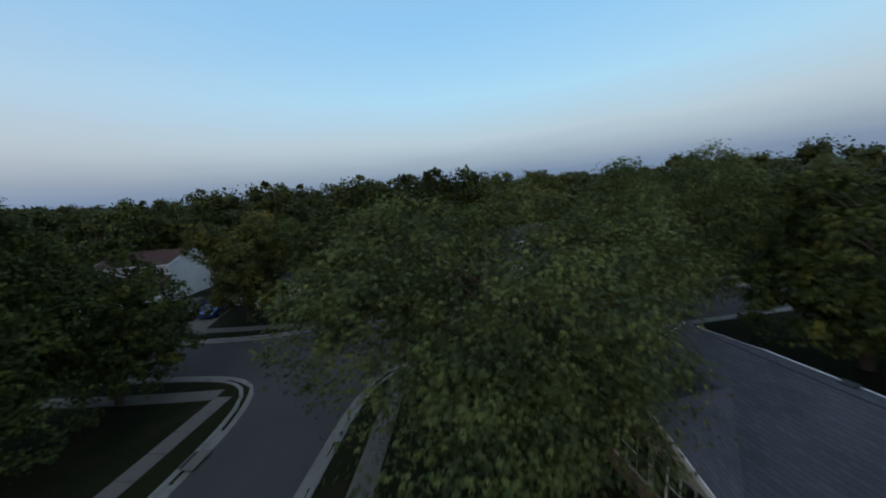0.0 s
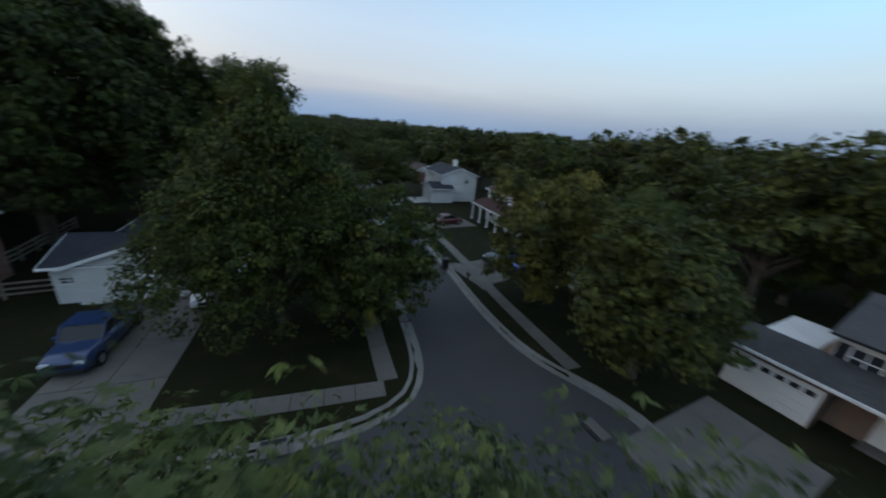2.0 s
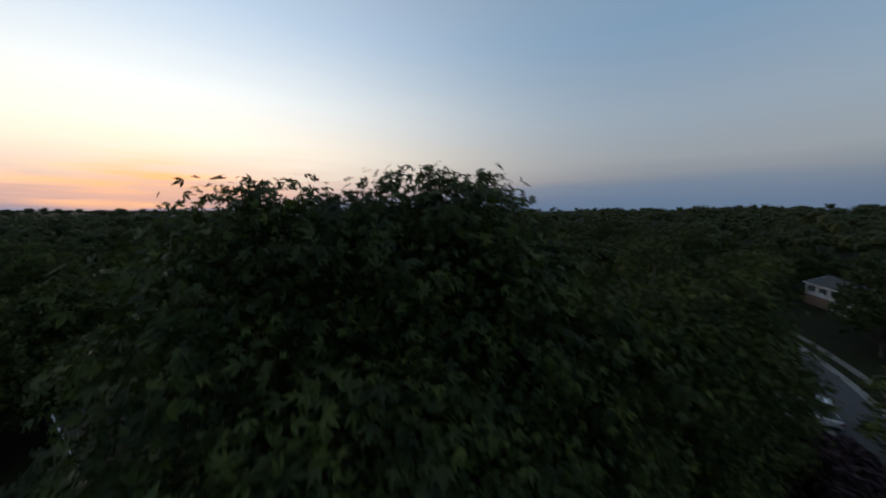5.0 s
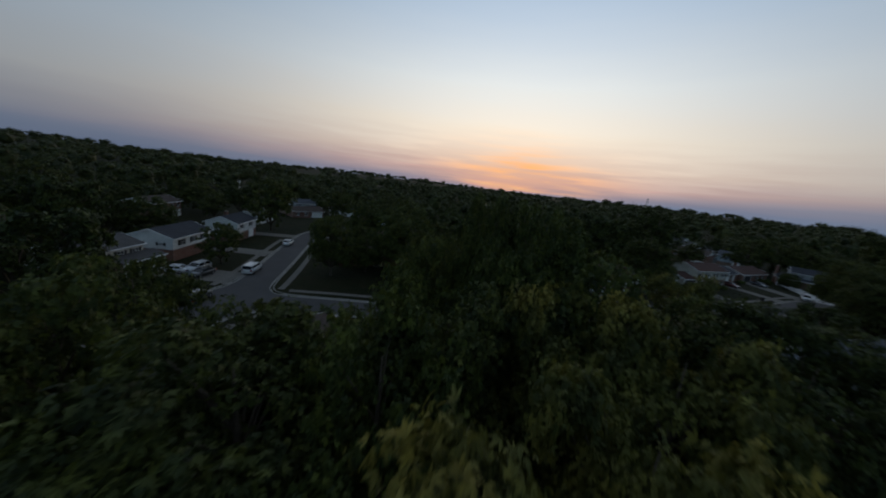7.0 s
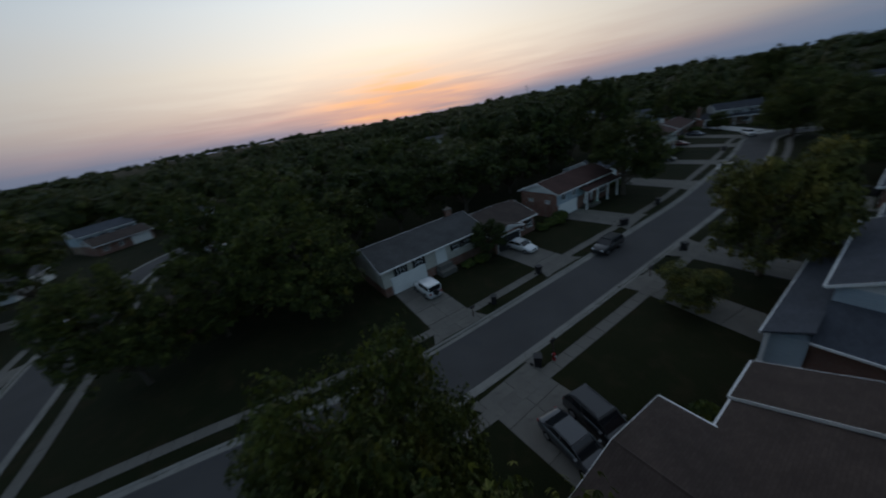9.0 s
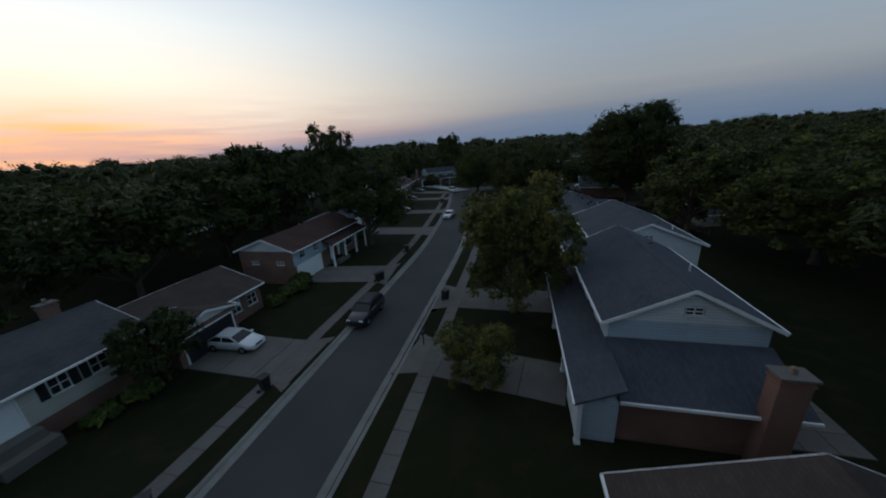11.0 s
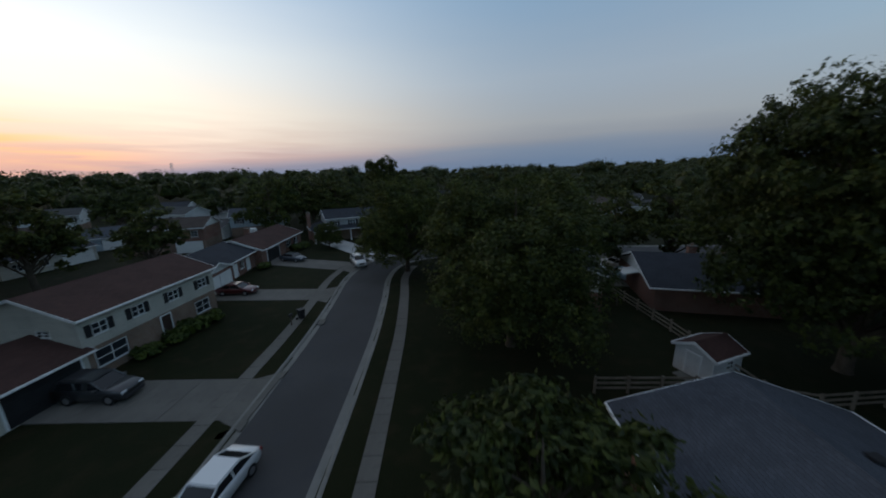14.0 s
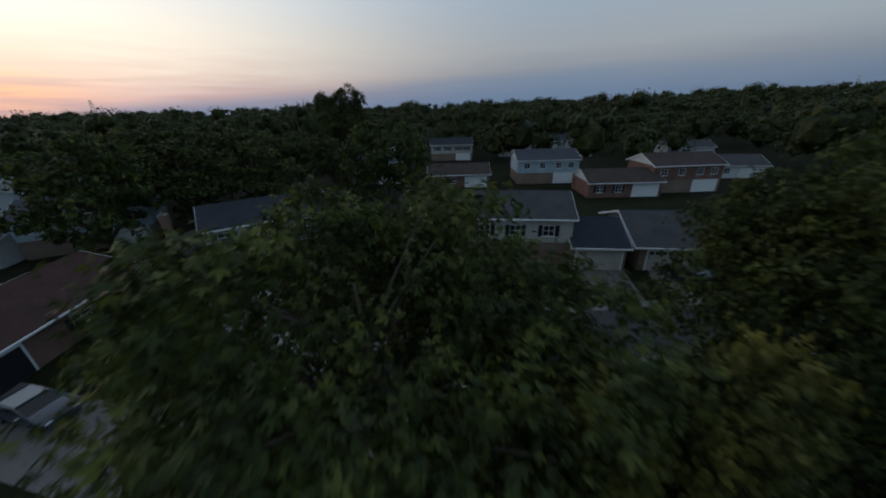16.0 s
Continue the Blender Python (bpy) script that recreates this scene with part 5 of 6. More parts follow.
    h.chimney(0.5, 0.8, 5.6, 0.8, 0.6)
    h.lean(-7.2, -5.6, -1.4, 0.9, 2.3, 2.7, WHITE, side="W")
    h.window("W", 3.2, -5.6, 1.1, 1.2, 0.8)
    # houses across the bend
    at(9.5, 112)
    h = House(9.5, 112.4, -6, "two-storey cream house with dark shutters and garage wing")
    h.volume(-5.6, 5.2, -4.0, 4.0, 5.2, SIDING_CREAM, ROOF_GREY, pitch=0.42, lower=BRICK_TAN, lower_h=2.5, gable=SIDING_CREAM)
    for x in (-3.8, -0.6, 2.8):
        h.window("S", x, -4.0, 3.2, 1.2, 1.2, SHUTTER_BLACK)
    h.volume(5.2, 10.4, -5.0, 3.0, 2.6, BRICK_TAN, ROOF_DARK, ridge="x", pitch=0.42, gable=SIDING_CREAM)
    h.garage("S", 7.8, -5.0, 4.4, mat=SIDING_CREAM)
    at(27, 111)
    h = House(27.2, 111.2, -6, "brick ranch with a white gable and lit garage windows")
    h.volume(-6.0, 8.0, -5.4, 5.2, 2.65, BRICK_TAN, ROOF_GREY, ridge="x", pitch=0.36, gable=SIDING_WHITE, end=0.7)
    h.garage("S", -2.8, -5.4, 4.8, mat=SIDING_CREAM, lites=True)
    h.window("S", 3.5, -5.4, 0.9, 1.6, 1.2, SHUTTER_BLACK)


def houses_west():
    # raised white ranch with a garage underneath
    at(-20, -16); at(-20, -9)
    h = House(-20.0, -13.2, 90, "long white ranch house with black shutters and grey roof")
    h.volume(-8.2, 8.2, -4.6, 4.4, 3.75, SIDING_CREAM, ROOF_GREY, pitch=0.36, lower=BRICK, lower_h=1.25, gable=SIDING_WHITE)
    h.garage("S", -4.6, -4.64, 4.8)
    for x in (-5.6, -2.9, 3.2, 5.2, 6.9):
        h.window("S", x, -4.6, 2.3, 1.0, 1.15, SHUTTER_BLACK)
    h.door("S", 0.6, -4.6, 1.3, WHITE, 1.5)
    h.panel("steps", -0.6, -6.2, -0.2, 1.8, -4.6, 0.7, CONCRETE)
    h.chimney(6.5, 1.0, 6.2, 0.9, 0.6)
    at(-19, 1)
    h = House(-19.2, 1.6, 90, "low brick house with a red-brown shingle roof")
    h.volume(-6.2, 3.6, -4.6, 4.6, 2.75, BRICK, ROOF_BROWN, pitch=0.34, gable=SIDING_WHITE)
    h.volume(-6.4, -1.0, -6.0, -3.0, 2.7, BRICK, ROOF_BROWN, ridge="y", pitch=0.3, gable=SIDING_WHITE)
    h.garage("S", -3.6, -6.0, 4.4, mat=BLACK)
    for x in (0.4, 2.4):
        h.window("S", x, -4.6, 1.0, 1.2, 1.2)
    # pale blue split-level with brick gable end
    at(-18, 15); at(-18, 22)
    h = House(-18.4, 18.8, 90, "split-level house, pale blue front, brick end, brown roof")
    h.volume(-7.8, 8.4, -3.9, 3.9, 4.25, SIDING_BLUE, ROOF_RED, pitch=0.36, lower=BRICK, lower_h=2.3, gable=SIDING_WHITE)
    h.panel("end_wall", -7.86, -3.84, -0.2, -7.8, 3.84, 4.2, BRICK)
    h.garage("S", -4.9, -3.9, 4.9)
    for x in (-6.1, -3.2):
        h.window("S", x, -3.9, 2.9, 0.95, 1.1)
    for y in (-2.0, 1.6):
        h.window("W", y, -7.87, 2.5, 1.0, 0.5)
    h.lean(-1.8, 8.6, -5.6, -3.9, 3.05, 3.75, ROOF_RED, 4)
    h.door("S", 1.0, -3.9, 0.5, SHUTTER_RED, 1.6, 2.1)
    h.panel("stoop", -0.5, -5.5, -0.2, 2.5, -3.9, 0.48, CONCRETE)
    h.panel("door_surround", -0.2, -4.02, 0.5, 0.1, -3.9, 2.9, WHITE)
    h.panel("door_surround", 1.9, -4.02, 0.5, 2.2, -3.9, 2.9, WHITE)
    h.panel("light_strip", 0.2, -4.04, 2.72, 1.8, -3.95, 2.8, LAMP_GREEN, "glowing green strip light")
    h.window("S", 5.4, -3.9, 1.1, 1.8, 1.3)
    h.pipe(2.0, 2.0, 5.0)
    h.pipe(5.0, 1.2, 5.3)
    # white ranch with navy shutters
    at(-24, 38); at(-24, 45)
    h = House(-24.0, 41.4, 90, "white ranch house with navy shutters and dark roof")
    h.volume(-8.2, 8.2, -4.4, 4.4, 2.7, SIDING_WHITE, ROOF_SLATE, pitch=0.36, gable=SIDING_WHITE)
    h.garage("S", -5.4, -4.4, 4.6)
    for x in (3.2, 6.0):
        h.window("S", x, -4.4, 0.95, 1.2, 1.25, SHUTTER_BLUE)
    h.panel("front_wall", -2.4, -4.47, -0.2, 1.4, -4.4, 2.5, BRICK)
    h.door("S", -0.6, -4.47, 0.15, SHUTTER_BLUE)
    h.lamp(0.3, -4.62, 1.9)
    h.chimney(6.4, 2.0, 4.9, 0.8, 0.6)
    # two-storey cream house with brown roof
    at(-24, 62); at(-24, 55)
    h = House(-23.8, 62.4, 92, "two-storey cream house over brick with a red-brown roof")
    h.volume(-6.4, 6.6, -4.2, 4.2, 5.0, SIDING_CREAM, ROOF_RED, pitch=0.36, lower=BRICK_TAN, lower_h=2.45, gable=SIDING_CREAM)
    for x in (-5.0, -2.0, 1.5, 5.0):
        h.window("S", x, -4.2, 3.3, 1.1, 0.95, SHUTTER_BLACK)
    h.window("S", -4.6, -4.17, 0.7, 2.4, 1.4, None, 1)
    h.window("S", 4.6, -4.17, 0.7, 1.8, 1.3, None, 1)
    h.door("S", 0.3, -4.17, 0.15)
    h.window("W", -1.5, -6.4, 3.6, 1.0, 0.5)
    h.volume(-11.6, -6.4, -4.4, 3.4, 2.5, SIDING_CREAM, ROOF_RED, ridge="x", pitch=0.3, gable=SIDING_CREAM)
    h.garage("S", -9.0, -4.4, 4.2, mat=BLACK)
    # dark blue-roofed brick house with white front gable
    at(-30, 78); at(-29, 73)
    h = House(-30.2, 78.2, 102, "brick house with charcoal roof and white front gable")
    h.volume(-7.5, 7.6, -4.6, 4.6, 2.65, BRICK, ROOF_DARK, pitch=0.34, gable=SIDING_WHITE)
    h.volume(-7.6, -1.8, -5.4, 0.0, 2.7, BRICK, ROOF_DARK, ridge="y", pitch=0.36, gable=SIDING_WHITE)
    h.garage("S", -6.1, -5.4, 2.5)
    h.garage("S", -3.2, -5.4, 2.5)
    for x in (1.0, 5.0):
        h.panel("shutter_door", x - 0.6, -4.66, 0.1, x + 0.6, -4.6, 2.1, WHITE)
    h.window("S", 3.0, -4.6, 0.9, 1.2, 1.2)
    # brown-roofed ranch by the bend
    at(-32, 95); at(-31, 89)
    h = House(-31.8, 94.6, 98, "long brick ranch with a red-brown roof and open carport")
    h.volume(-8.6, 8.6, -4.6, 4.6, 2.7, BRICK, ROOF_RED, pitch=0.36, gable=SIDING_WHITE)
    h.garage("S", -4.5, -4.6, 4.6, mat=BLACK)
    h.window("S", 2.0, -4.6, 0.9, 1.6, 1.2, SHUTTER_BLACK)
    h.window("S", 5.6, -4.6, 0.9, 1.2, 1.2, SHUTTER_BLACK)
    h.chimney(-2.5, 0.6, 5.4, 0.9, 0.7)
    h.panel("dormer", 1.6, 1.6, 3.6, 3.0, 3.4, 4.7, SIDING_WHITE)
    # two-storey house at the head of the bend
    at(-21, 113)
    h = House(-21.2, 112.8, 34, "two-storey grey house with black shutters and long porch roof")
    h.volume(-5.4, 7.4, -3.8, 3.8, 5.0, SIDING_GREY, ROOF_DARK, pitch=0.42, lower=BRICK_TAN, lower_h=2.4, gable=SIDING_GREY)
    for x in (-3.6, 0.6, 4.6):
        h.window("S", x, -3.8, 3.4, 1.3, 1.0, SHUTTER_BLACK)
    h.lean(-8.6, 7.6, -6.0, -3.8, 2.6, 3.3, ROOF_DARK, 5)
    h.panel("wall", -8.4, -4.0, -0.2, -5.4, 3.4, 2.6, BRICK)
    h.lean(-8.8, -5.4, -4.0, 3.6, 2.6, 3.7, ROOF_DARK, side="W")
    h.garage("S", -5.6, -4.05, 4.6, mat=BLACK)
    h.window("S", 3.2, -3.76, 0.8, 1.6, 1.3)
    h.chimney(-8.6, 0.5, 6.2, 0.7, 1.0)


def houses_cross():
    at(13, -47)
    h = House(14.6, -45.4, 180 - 6, "corner house with a pinkish-brown hipped shingle roof")
    h.volume(-6.4, 6.4, -4.4, 4.4, 2.7, BRICK_TAN, ROOF_BROWN, pitch=0.34, gable=SIDING_CREAM)
    h.volume(0.0, 6.2, -6.0, 0.0, 2.66, BRICK_TAN, ROOF_BROWN, ridge="y", pitch=0.3, gable=SIDING_CREAM)
    h.window("S", -3.0, -4.4, 0.9, 1.6, 1.2)
    at(-15, -82); at(-19, -83)
    h = House(-17.0, -83.0, 166, "two-storey cream house with a porch on a low grey roof")
    h.volume(-5.4, 5.4, -4.0, 3.6, 4.8, SIDING_CREAM, ROOF_GREY, pitch=0.36, lower=BRICK_TAN, lower_h=2.4, gable=SIDING_CREAM)
    for x in (-4.2, -1.6, 1.2, 3.9):
        h.window("S", x, -4.0, 3.2, 1.2, 1.0, SHUTTER_BLACK)
    h.lean(-1.0, 7.4, -6.6, -4.0, 2.6, 3.4, ROOF_GREY, 4)
    h.panel("wall", 5.4, -4.2, -0.2, 7.3, 3.4, 2.7, BRICK_TAN)
    h.garage("S", 5.6, -4.24, 3.0, mat=BLACK)
    at(-33, -79)
    h = House(-33.2, -78.8, 170, "white split-level house over brick with a dark roof")
    h.volume(-6.0, 6.0, -4.2, 4.2, 4.6, SIDING_WHITE, ROOF_DARK, pitch=0.36, lower=BRICK, lower_h=2.3, gable=SIDING_WHITE)
    for y in (-2.0, 1.8):
        h.window("W", y, -6.0, 3.0, 0.9, 0.7, SHUTTER_BLACK)
    for x in (-3.5, 0, 3.4):
        h.window("S", x, -4.2, 2.9, 1.2, 1.2, SHUTTER_BLACK)
    # white house with a low porch roof, further along the cross street
    at(-53, -74)
    h = House(-53.0, -74.0, 172, "white gabled house with a low dark porch roof")
    h.volume(-5.0, 6.0, -3.9, 3.9, 4.7, SIDING_WHITE, ROOF_DARK, pitch=0.4, lower=BRICK, lower_h=2.2, gable=SIDING_WHITE)
    h.volume(-8.4, -5.0, -4.6, 3.6, 2.3, BRICK, ROOF_DARK, ridge="y", pitch=0.3, gable=SIDING_WHITE)
    h.window("W", -1.8, -5.0, 3.4, 1.0, 0.8, SHUTTER_BLACK)
    h.window("S", -2.4, -3.9, 3.1, 1.2, 1.1, SHUTTER_BLACK)
    h.window("S", 2.6, -3.9, 3.1, 1.2, 1.1, SHUTTER_BLACK)
    h.garage("S", 2.8, -3.9, 2.6)
    h.chimney(-1.2, 0.6, 7.2, 0.8, 0.7, BRICK)
    at(-33, -38)
    h = House(-33.0, -38.0, 95, "brick ranch half hidden by trees")
    h.volume(-7, 7, -4.3, 4.3, 2.7, BRICK, ROOF_BROWN, pitch=0.35, gable=SIDING_CREAM)
    h.window("S", -2.0, -4.3, 0.9, 1.6, 1.2)
    h.door("S", 2.0, -4.3, 0.1)


def houses_side():
    # split-level with front gable over the garage, columned porch
    at(57, -57); at(62, -58)
    h = House(59.4, -57.9, -13, "split-level house, white gable over garage, brick side")
    h.volume(-4.6, 7.0, -3.6, 3.4, 4.7, BRICK, ROOF_DARK, pitch=0.3, gable=SIDING_WHITE)
    h.volume(1.6, 7.04, -4.5, 0.0, 4.7, SIDING_WHITE, ROOF_DARK, ridge="y", pitch=0.32, lower=BRICK, lower_h=2.35, gable=SIDING_WHITE)
    h.garage("S", 4.3, -4.5, 4.6)
    for x in (3.0, 5.5):
        h.window("S", x, -4.5, 3.0, 0.95, 1.3, SHUTTER_BLACK)
    for y in (-1.2, 1.8):
        h.window("E", y, 7.0, 3.4, 1.0, 0.7)
    h.lean(-4.7, 1.6, -5.2, -3.6, 4.0, 4.6, ROOF_DARK, 0)
    for x in (-4.4, -2.4, -0.5):
        h.post(x, -4.9, 4.0, WHITE, 0.16)
    h.panel("porch_floor", -4.6, -5.1, -0.2, 1.6, -3.6, 0.5, BRICK)
    h.lamp(1.0, -3.8, 3.2)
    h.vents([(-3.6, 1.1, 5.5), (-2.6, 1.4, 5.4), (-1.6, 1.2, 5.45), (-0.4, 1.6, 5.35), (1.2, 1.5, 5.35), (2.6, 1.8, 5.25)])
    # single-storey white house with charcoal roof
    at(77.6, -57)
    h = House(77.6, -57.2, -13, "single-storey white house with a charcoal roof")
    h.volume(-4.2, 4.6, -7.6, 7.8, 2.75, SIDING_WHITE, ROOF_DARK, ridge="y", pitch=0.36, gable=SIDING_WHITE)
    h.volume(-5.4, -1.0, -7.2, -0.6, 2.7, SIDING_WHITE, ROOF_DARK, ridge="x", pitch=0.3, gable=SIDING_WHITE)
    h.window("S", -4.6, -7.2, 1.4, 1.0, 0.5)
    h.garage("S", 1.2, -7.6, 4.6)
    h.chimney(1.6, 7.6, 4.9, 0.8, 0.6)
    d = part("satellite_dish", tube([(0, 0, 0), (0, 0.05, 0.06), (0, 0.12, 0.09)], [0.04, 0.28, 0.34], 14), METAL, h.e, "small grey satellite dish")
    d.matrix_basis = pose(3.2, 7.2, 3.75, 40, 0, 20)
    # two-storey brown-roofed house with deep porch
    at(119, -60)
    h = House(119.4, -60.4, -106, "two-storey white house with a brown roof and porch")
    h.volume(-5.2, 5.2, -3.8, 3.8, 5.1, SIDING_WHITE, ROOF_RED, pitch=0.36, gable=SIDING_WHITE)
    h.lean(-5.6, 5.6, -6.6, -3.8, 2.7, 3.5, ROOF_RED, 5)
    for x in (-3.4, 0, 3.4):
        h.window("S", x, -3.8, 3.6, 1.1, 1.0, SHUTTER_RED)
        h.window("S", x, -3.8, 0.8, 1.2, 1.2)
    # white two-storey with lower wing
    at(122, -36)
    h = House(122.6, -36.6, -104, "white two-storey house with a lower dark-roofed wing")
    h.volume(-5.6, 5.0, -3.8, 3.8, 5.2, SIDING_WHITE, ROOF_DARK, pitch=0.36, gable=SIDING_WHITE)
    h.volume(1.0, 6.6, -6.4, -2.0, 2.7, SIDING_WHITE, ROOF_DARK, ridge="y", pitch=0.3, gable=SIDING_WHITE)
    for x in (-4.0, -1.2):
        h.window("S", x, -3.8, 3.4, 1.0, 1.1)
        h.window("S", x, -3.8, 0.8, 1.0, 1.2)
    h.window("E", 1.5, 5.0, 3.6, 1.0, 0.8)
    h.chimney(1.5, 0.2, 8.0, 0.9, 0.7, WHITE)
    # low house behind the street trees
    at(110, -80)
    h = House(110.2, -80.0, -104, "low white house with a grey-green roof behind trees")
    h.volume(-6.5, 6.5, -4.2, 4.2, 2.75, SIDING_WHITE, ROOF_GREY, pitch=0.36, gable=SIDING_WHITE)
    h.lean(-2.0, 6.5, -5.8, -4.2, 2.6, 2.95, ROOF_GREY, 4)
    h.door("S", 1.0, -4.2, 0.1, BLACK)
    for x in (-4.0, 4.0):
        h.window("S", x, -4.2, 0.9, 1.4, 1.2, SHUTTER_BLACK)
    # colonial with black shutters
    at(108, -99)
    h = House(108.0, -99.2, -100, "two-storey white colonial with black shutters and brick base")
    h.volume(-5.2, 3.6, -3.9, 3.9, 5.0, SIDING_WHITE, ROOF_GREY, pitch=0.36, lower=BRICK_TAN, lower_h=2.4, gable=SIDING_WHITE, trim=SHUTTER_BLACK)
    for x in (-4.1, -0.8, 2.4):
        h.window("S", x, -3.9, 3.4, 1.2, 1.1, SHUTTER_BLACK)
    h.window("S", 1.7, -3.86, 0.8, 2.3, 1.3, SHUTTER_BLACK, 2)
    h.lean(-8.6, 0.6, -6.0, -3.9, 2.65, 3.5, ROOF_GREY, 0)
    h.post(0.3, -5.7, 2.7, WHITE, 0.14)
    h.panel("wall", -8.4, -5.6, -0.2, -4.4, 3.0, 2.68, BRICK_TAN)
    h.garage("S", -6.4, -5.6, 3.6, lites=True)
    h.door("S", -2.0, -3.86, 0.12, WHITE, 1.4)
    h.panel("wall", -8.4, -3.9, 2.68, -6.0, 3.0, 2.8, SIDING_WHITE)
    # slate-blue house with two garage doors
    at(106, -115)
    h = House(106.6, -114.6, -96, "slate-blue two-storey house with twin garage doors")
    h.volume(-4.4, 5.0, -2.6, 5.2, 4.4, SIDING_SLATE, ROOF_GREY, pitch=0.4, gable=SIDING_SLATE)
    h.volume(-6.8, 6.4, -6.2, -2.6, 2.6, SIDING_SLATE, ROOF_GREY, ridge="x", pitch=0.32, gable=SIDING_SLATE)
    for x in (-4.6, -1.4):
        h.garage("S", x, -6.2, 2.5)
    for x in (-2.6, 0.4, 3.4):
        h.window("S", x, -2.6, 3.25, 1.2, 0.9, None)
    h.chimney(-7.1, -1.2, 5.4, 0.7, 1.0)
    # grey-roofed house below the start
    at(70, -105); at(75, -105)
    h = House(67.0, -103.2, 176, "white and brick house with a wide grey roof")
    h.volume(-7.6, 9.0, -4.2, 4.2, 2.9, SIDING_CREAM, ROOF_SLATE, pitch=0.45, lower=BRICK_TAN, lower_h=0.8, gable=SIDING_CREAM)
    h.volume(-6.8, -2.2, -4.9, 0.0, 2.88, SIDING_CREAM, ROOF_SLATE, ridge="y", pitch=0.48, lower=BRICK_TAN, lower_h=0.8, gable=SIDING_CREAM)
    for x in (-5.6, -3.4):
        h.window("S", x, -4.9, 1.0, 1.0, 1.4, SHUTTER_BLACK)
    for x in (0.4, 4.2):
        h.window("S", x, -4.2, 1.0, 1.3, 1.3, SHUTTER_BLACK)
    h.vents([(-3.4, 1.6, 4.2), (1.5, 1.6, 4.2)])


def far_houses():
    """Houses that show between the far trees."""
    spots = [(-15.9, 154, 0, 2), (3.4, 149, 0, 1), (22.6, 151, 0, 2), (33, 138.5, 0, 1), (45, 141, 3, 1), (63.2, 152, -8, 0), (2, 186, 0, 3), (23.7, 191, 0, 0), (41, 188, 0, 3), (75, 183, -6, 0), (-52, 98, 20, 1), (-58, 112, 10, 0), (-47, 118, 30, 2), (-66, 84, 90, 3), (-75, 122, 0, 0), (-73, 98, 60, 2), (-93, 138, 20, 3), (-81, 146, 10, 0), (-110, 118, 40, 0), (-92, 100, 50, 1), (-90, 182, 10, 0),
             (-90, -127, 170, 0), (-78, -104, 172, 1), (-82, -76, 172, 0), (-112, -66, 120, 2), (-119, -46, 100, 0), (-70, -26, 20, 2), (-66, -8, 80, 3), (-92, 20, 90, 1), (-62, 34, 90, 0), (-70, 60, 80, 1),
             (52, 60, -90, 1), (60, 92, 0, 0), (88, 80, -60, 2), (58, 20, 90, 0), (130, -12, -100, 1), (92, 2, 75, 2), (84, -22, 70, 3), (38, -92, 10, 0), (18, -86, 10, 2), (45.5, -47.5, -14, 1), (27, -56, -14, 3), (140, 30, -90, 0), (-25, 205, 0, 1), (-147, 78, 30, 0), (-154, 166, 10, 0), (-203, -124, 150, 0), (-105, -62, 120, 1)]
    for k, (x, y, t, c) in enumerate(spots):
        at(x, y)
        z = float(hill(np.array(float(x)), np.array(float(y))))
        wall, roof = ((SIDING_WHITE, ROOF_GREY), (BRICK, ROOF_BROWN), (SIDING_BLUE, ROOF_SLATE), (SIDING_CREAM, ROOF_DARK))[c]
        h = House(x, y, t, ("white house with a grey roof among trees", "brick house with a brown roof among trees", "pale blue house with a slate roof among trees", "cream house with a dark roof among trees")[c], "houses among the trees")
        h.e.location.z = z
        two = k % 2 == 0
        h.volume(-6.5, 6.5, -4.2, 4.2, 5.0 if two else 2.7, wall, roof, pitch=0.38, lower=BRICK_TAN if two else None, lower_h=2.3, gable=SIDING_WHITE)
        for u in (-4.5, -1.2, 2.2, 4.8):
            h.window("S", u, -4.2, 3.2 if two else 0.9, 1.2, 1.2, SHUTTER_BLACK if k % 3 == 0 else None)
        h.garage("S", 3.6, -4.2, 4.4)


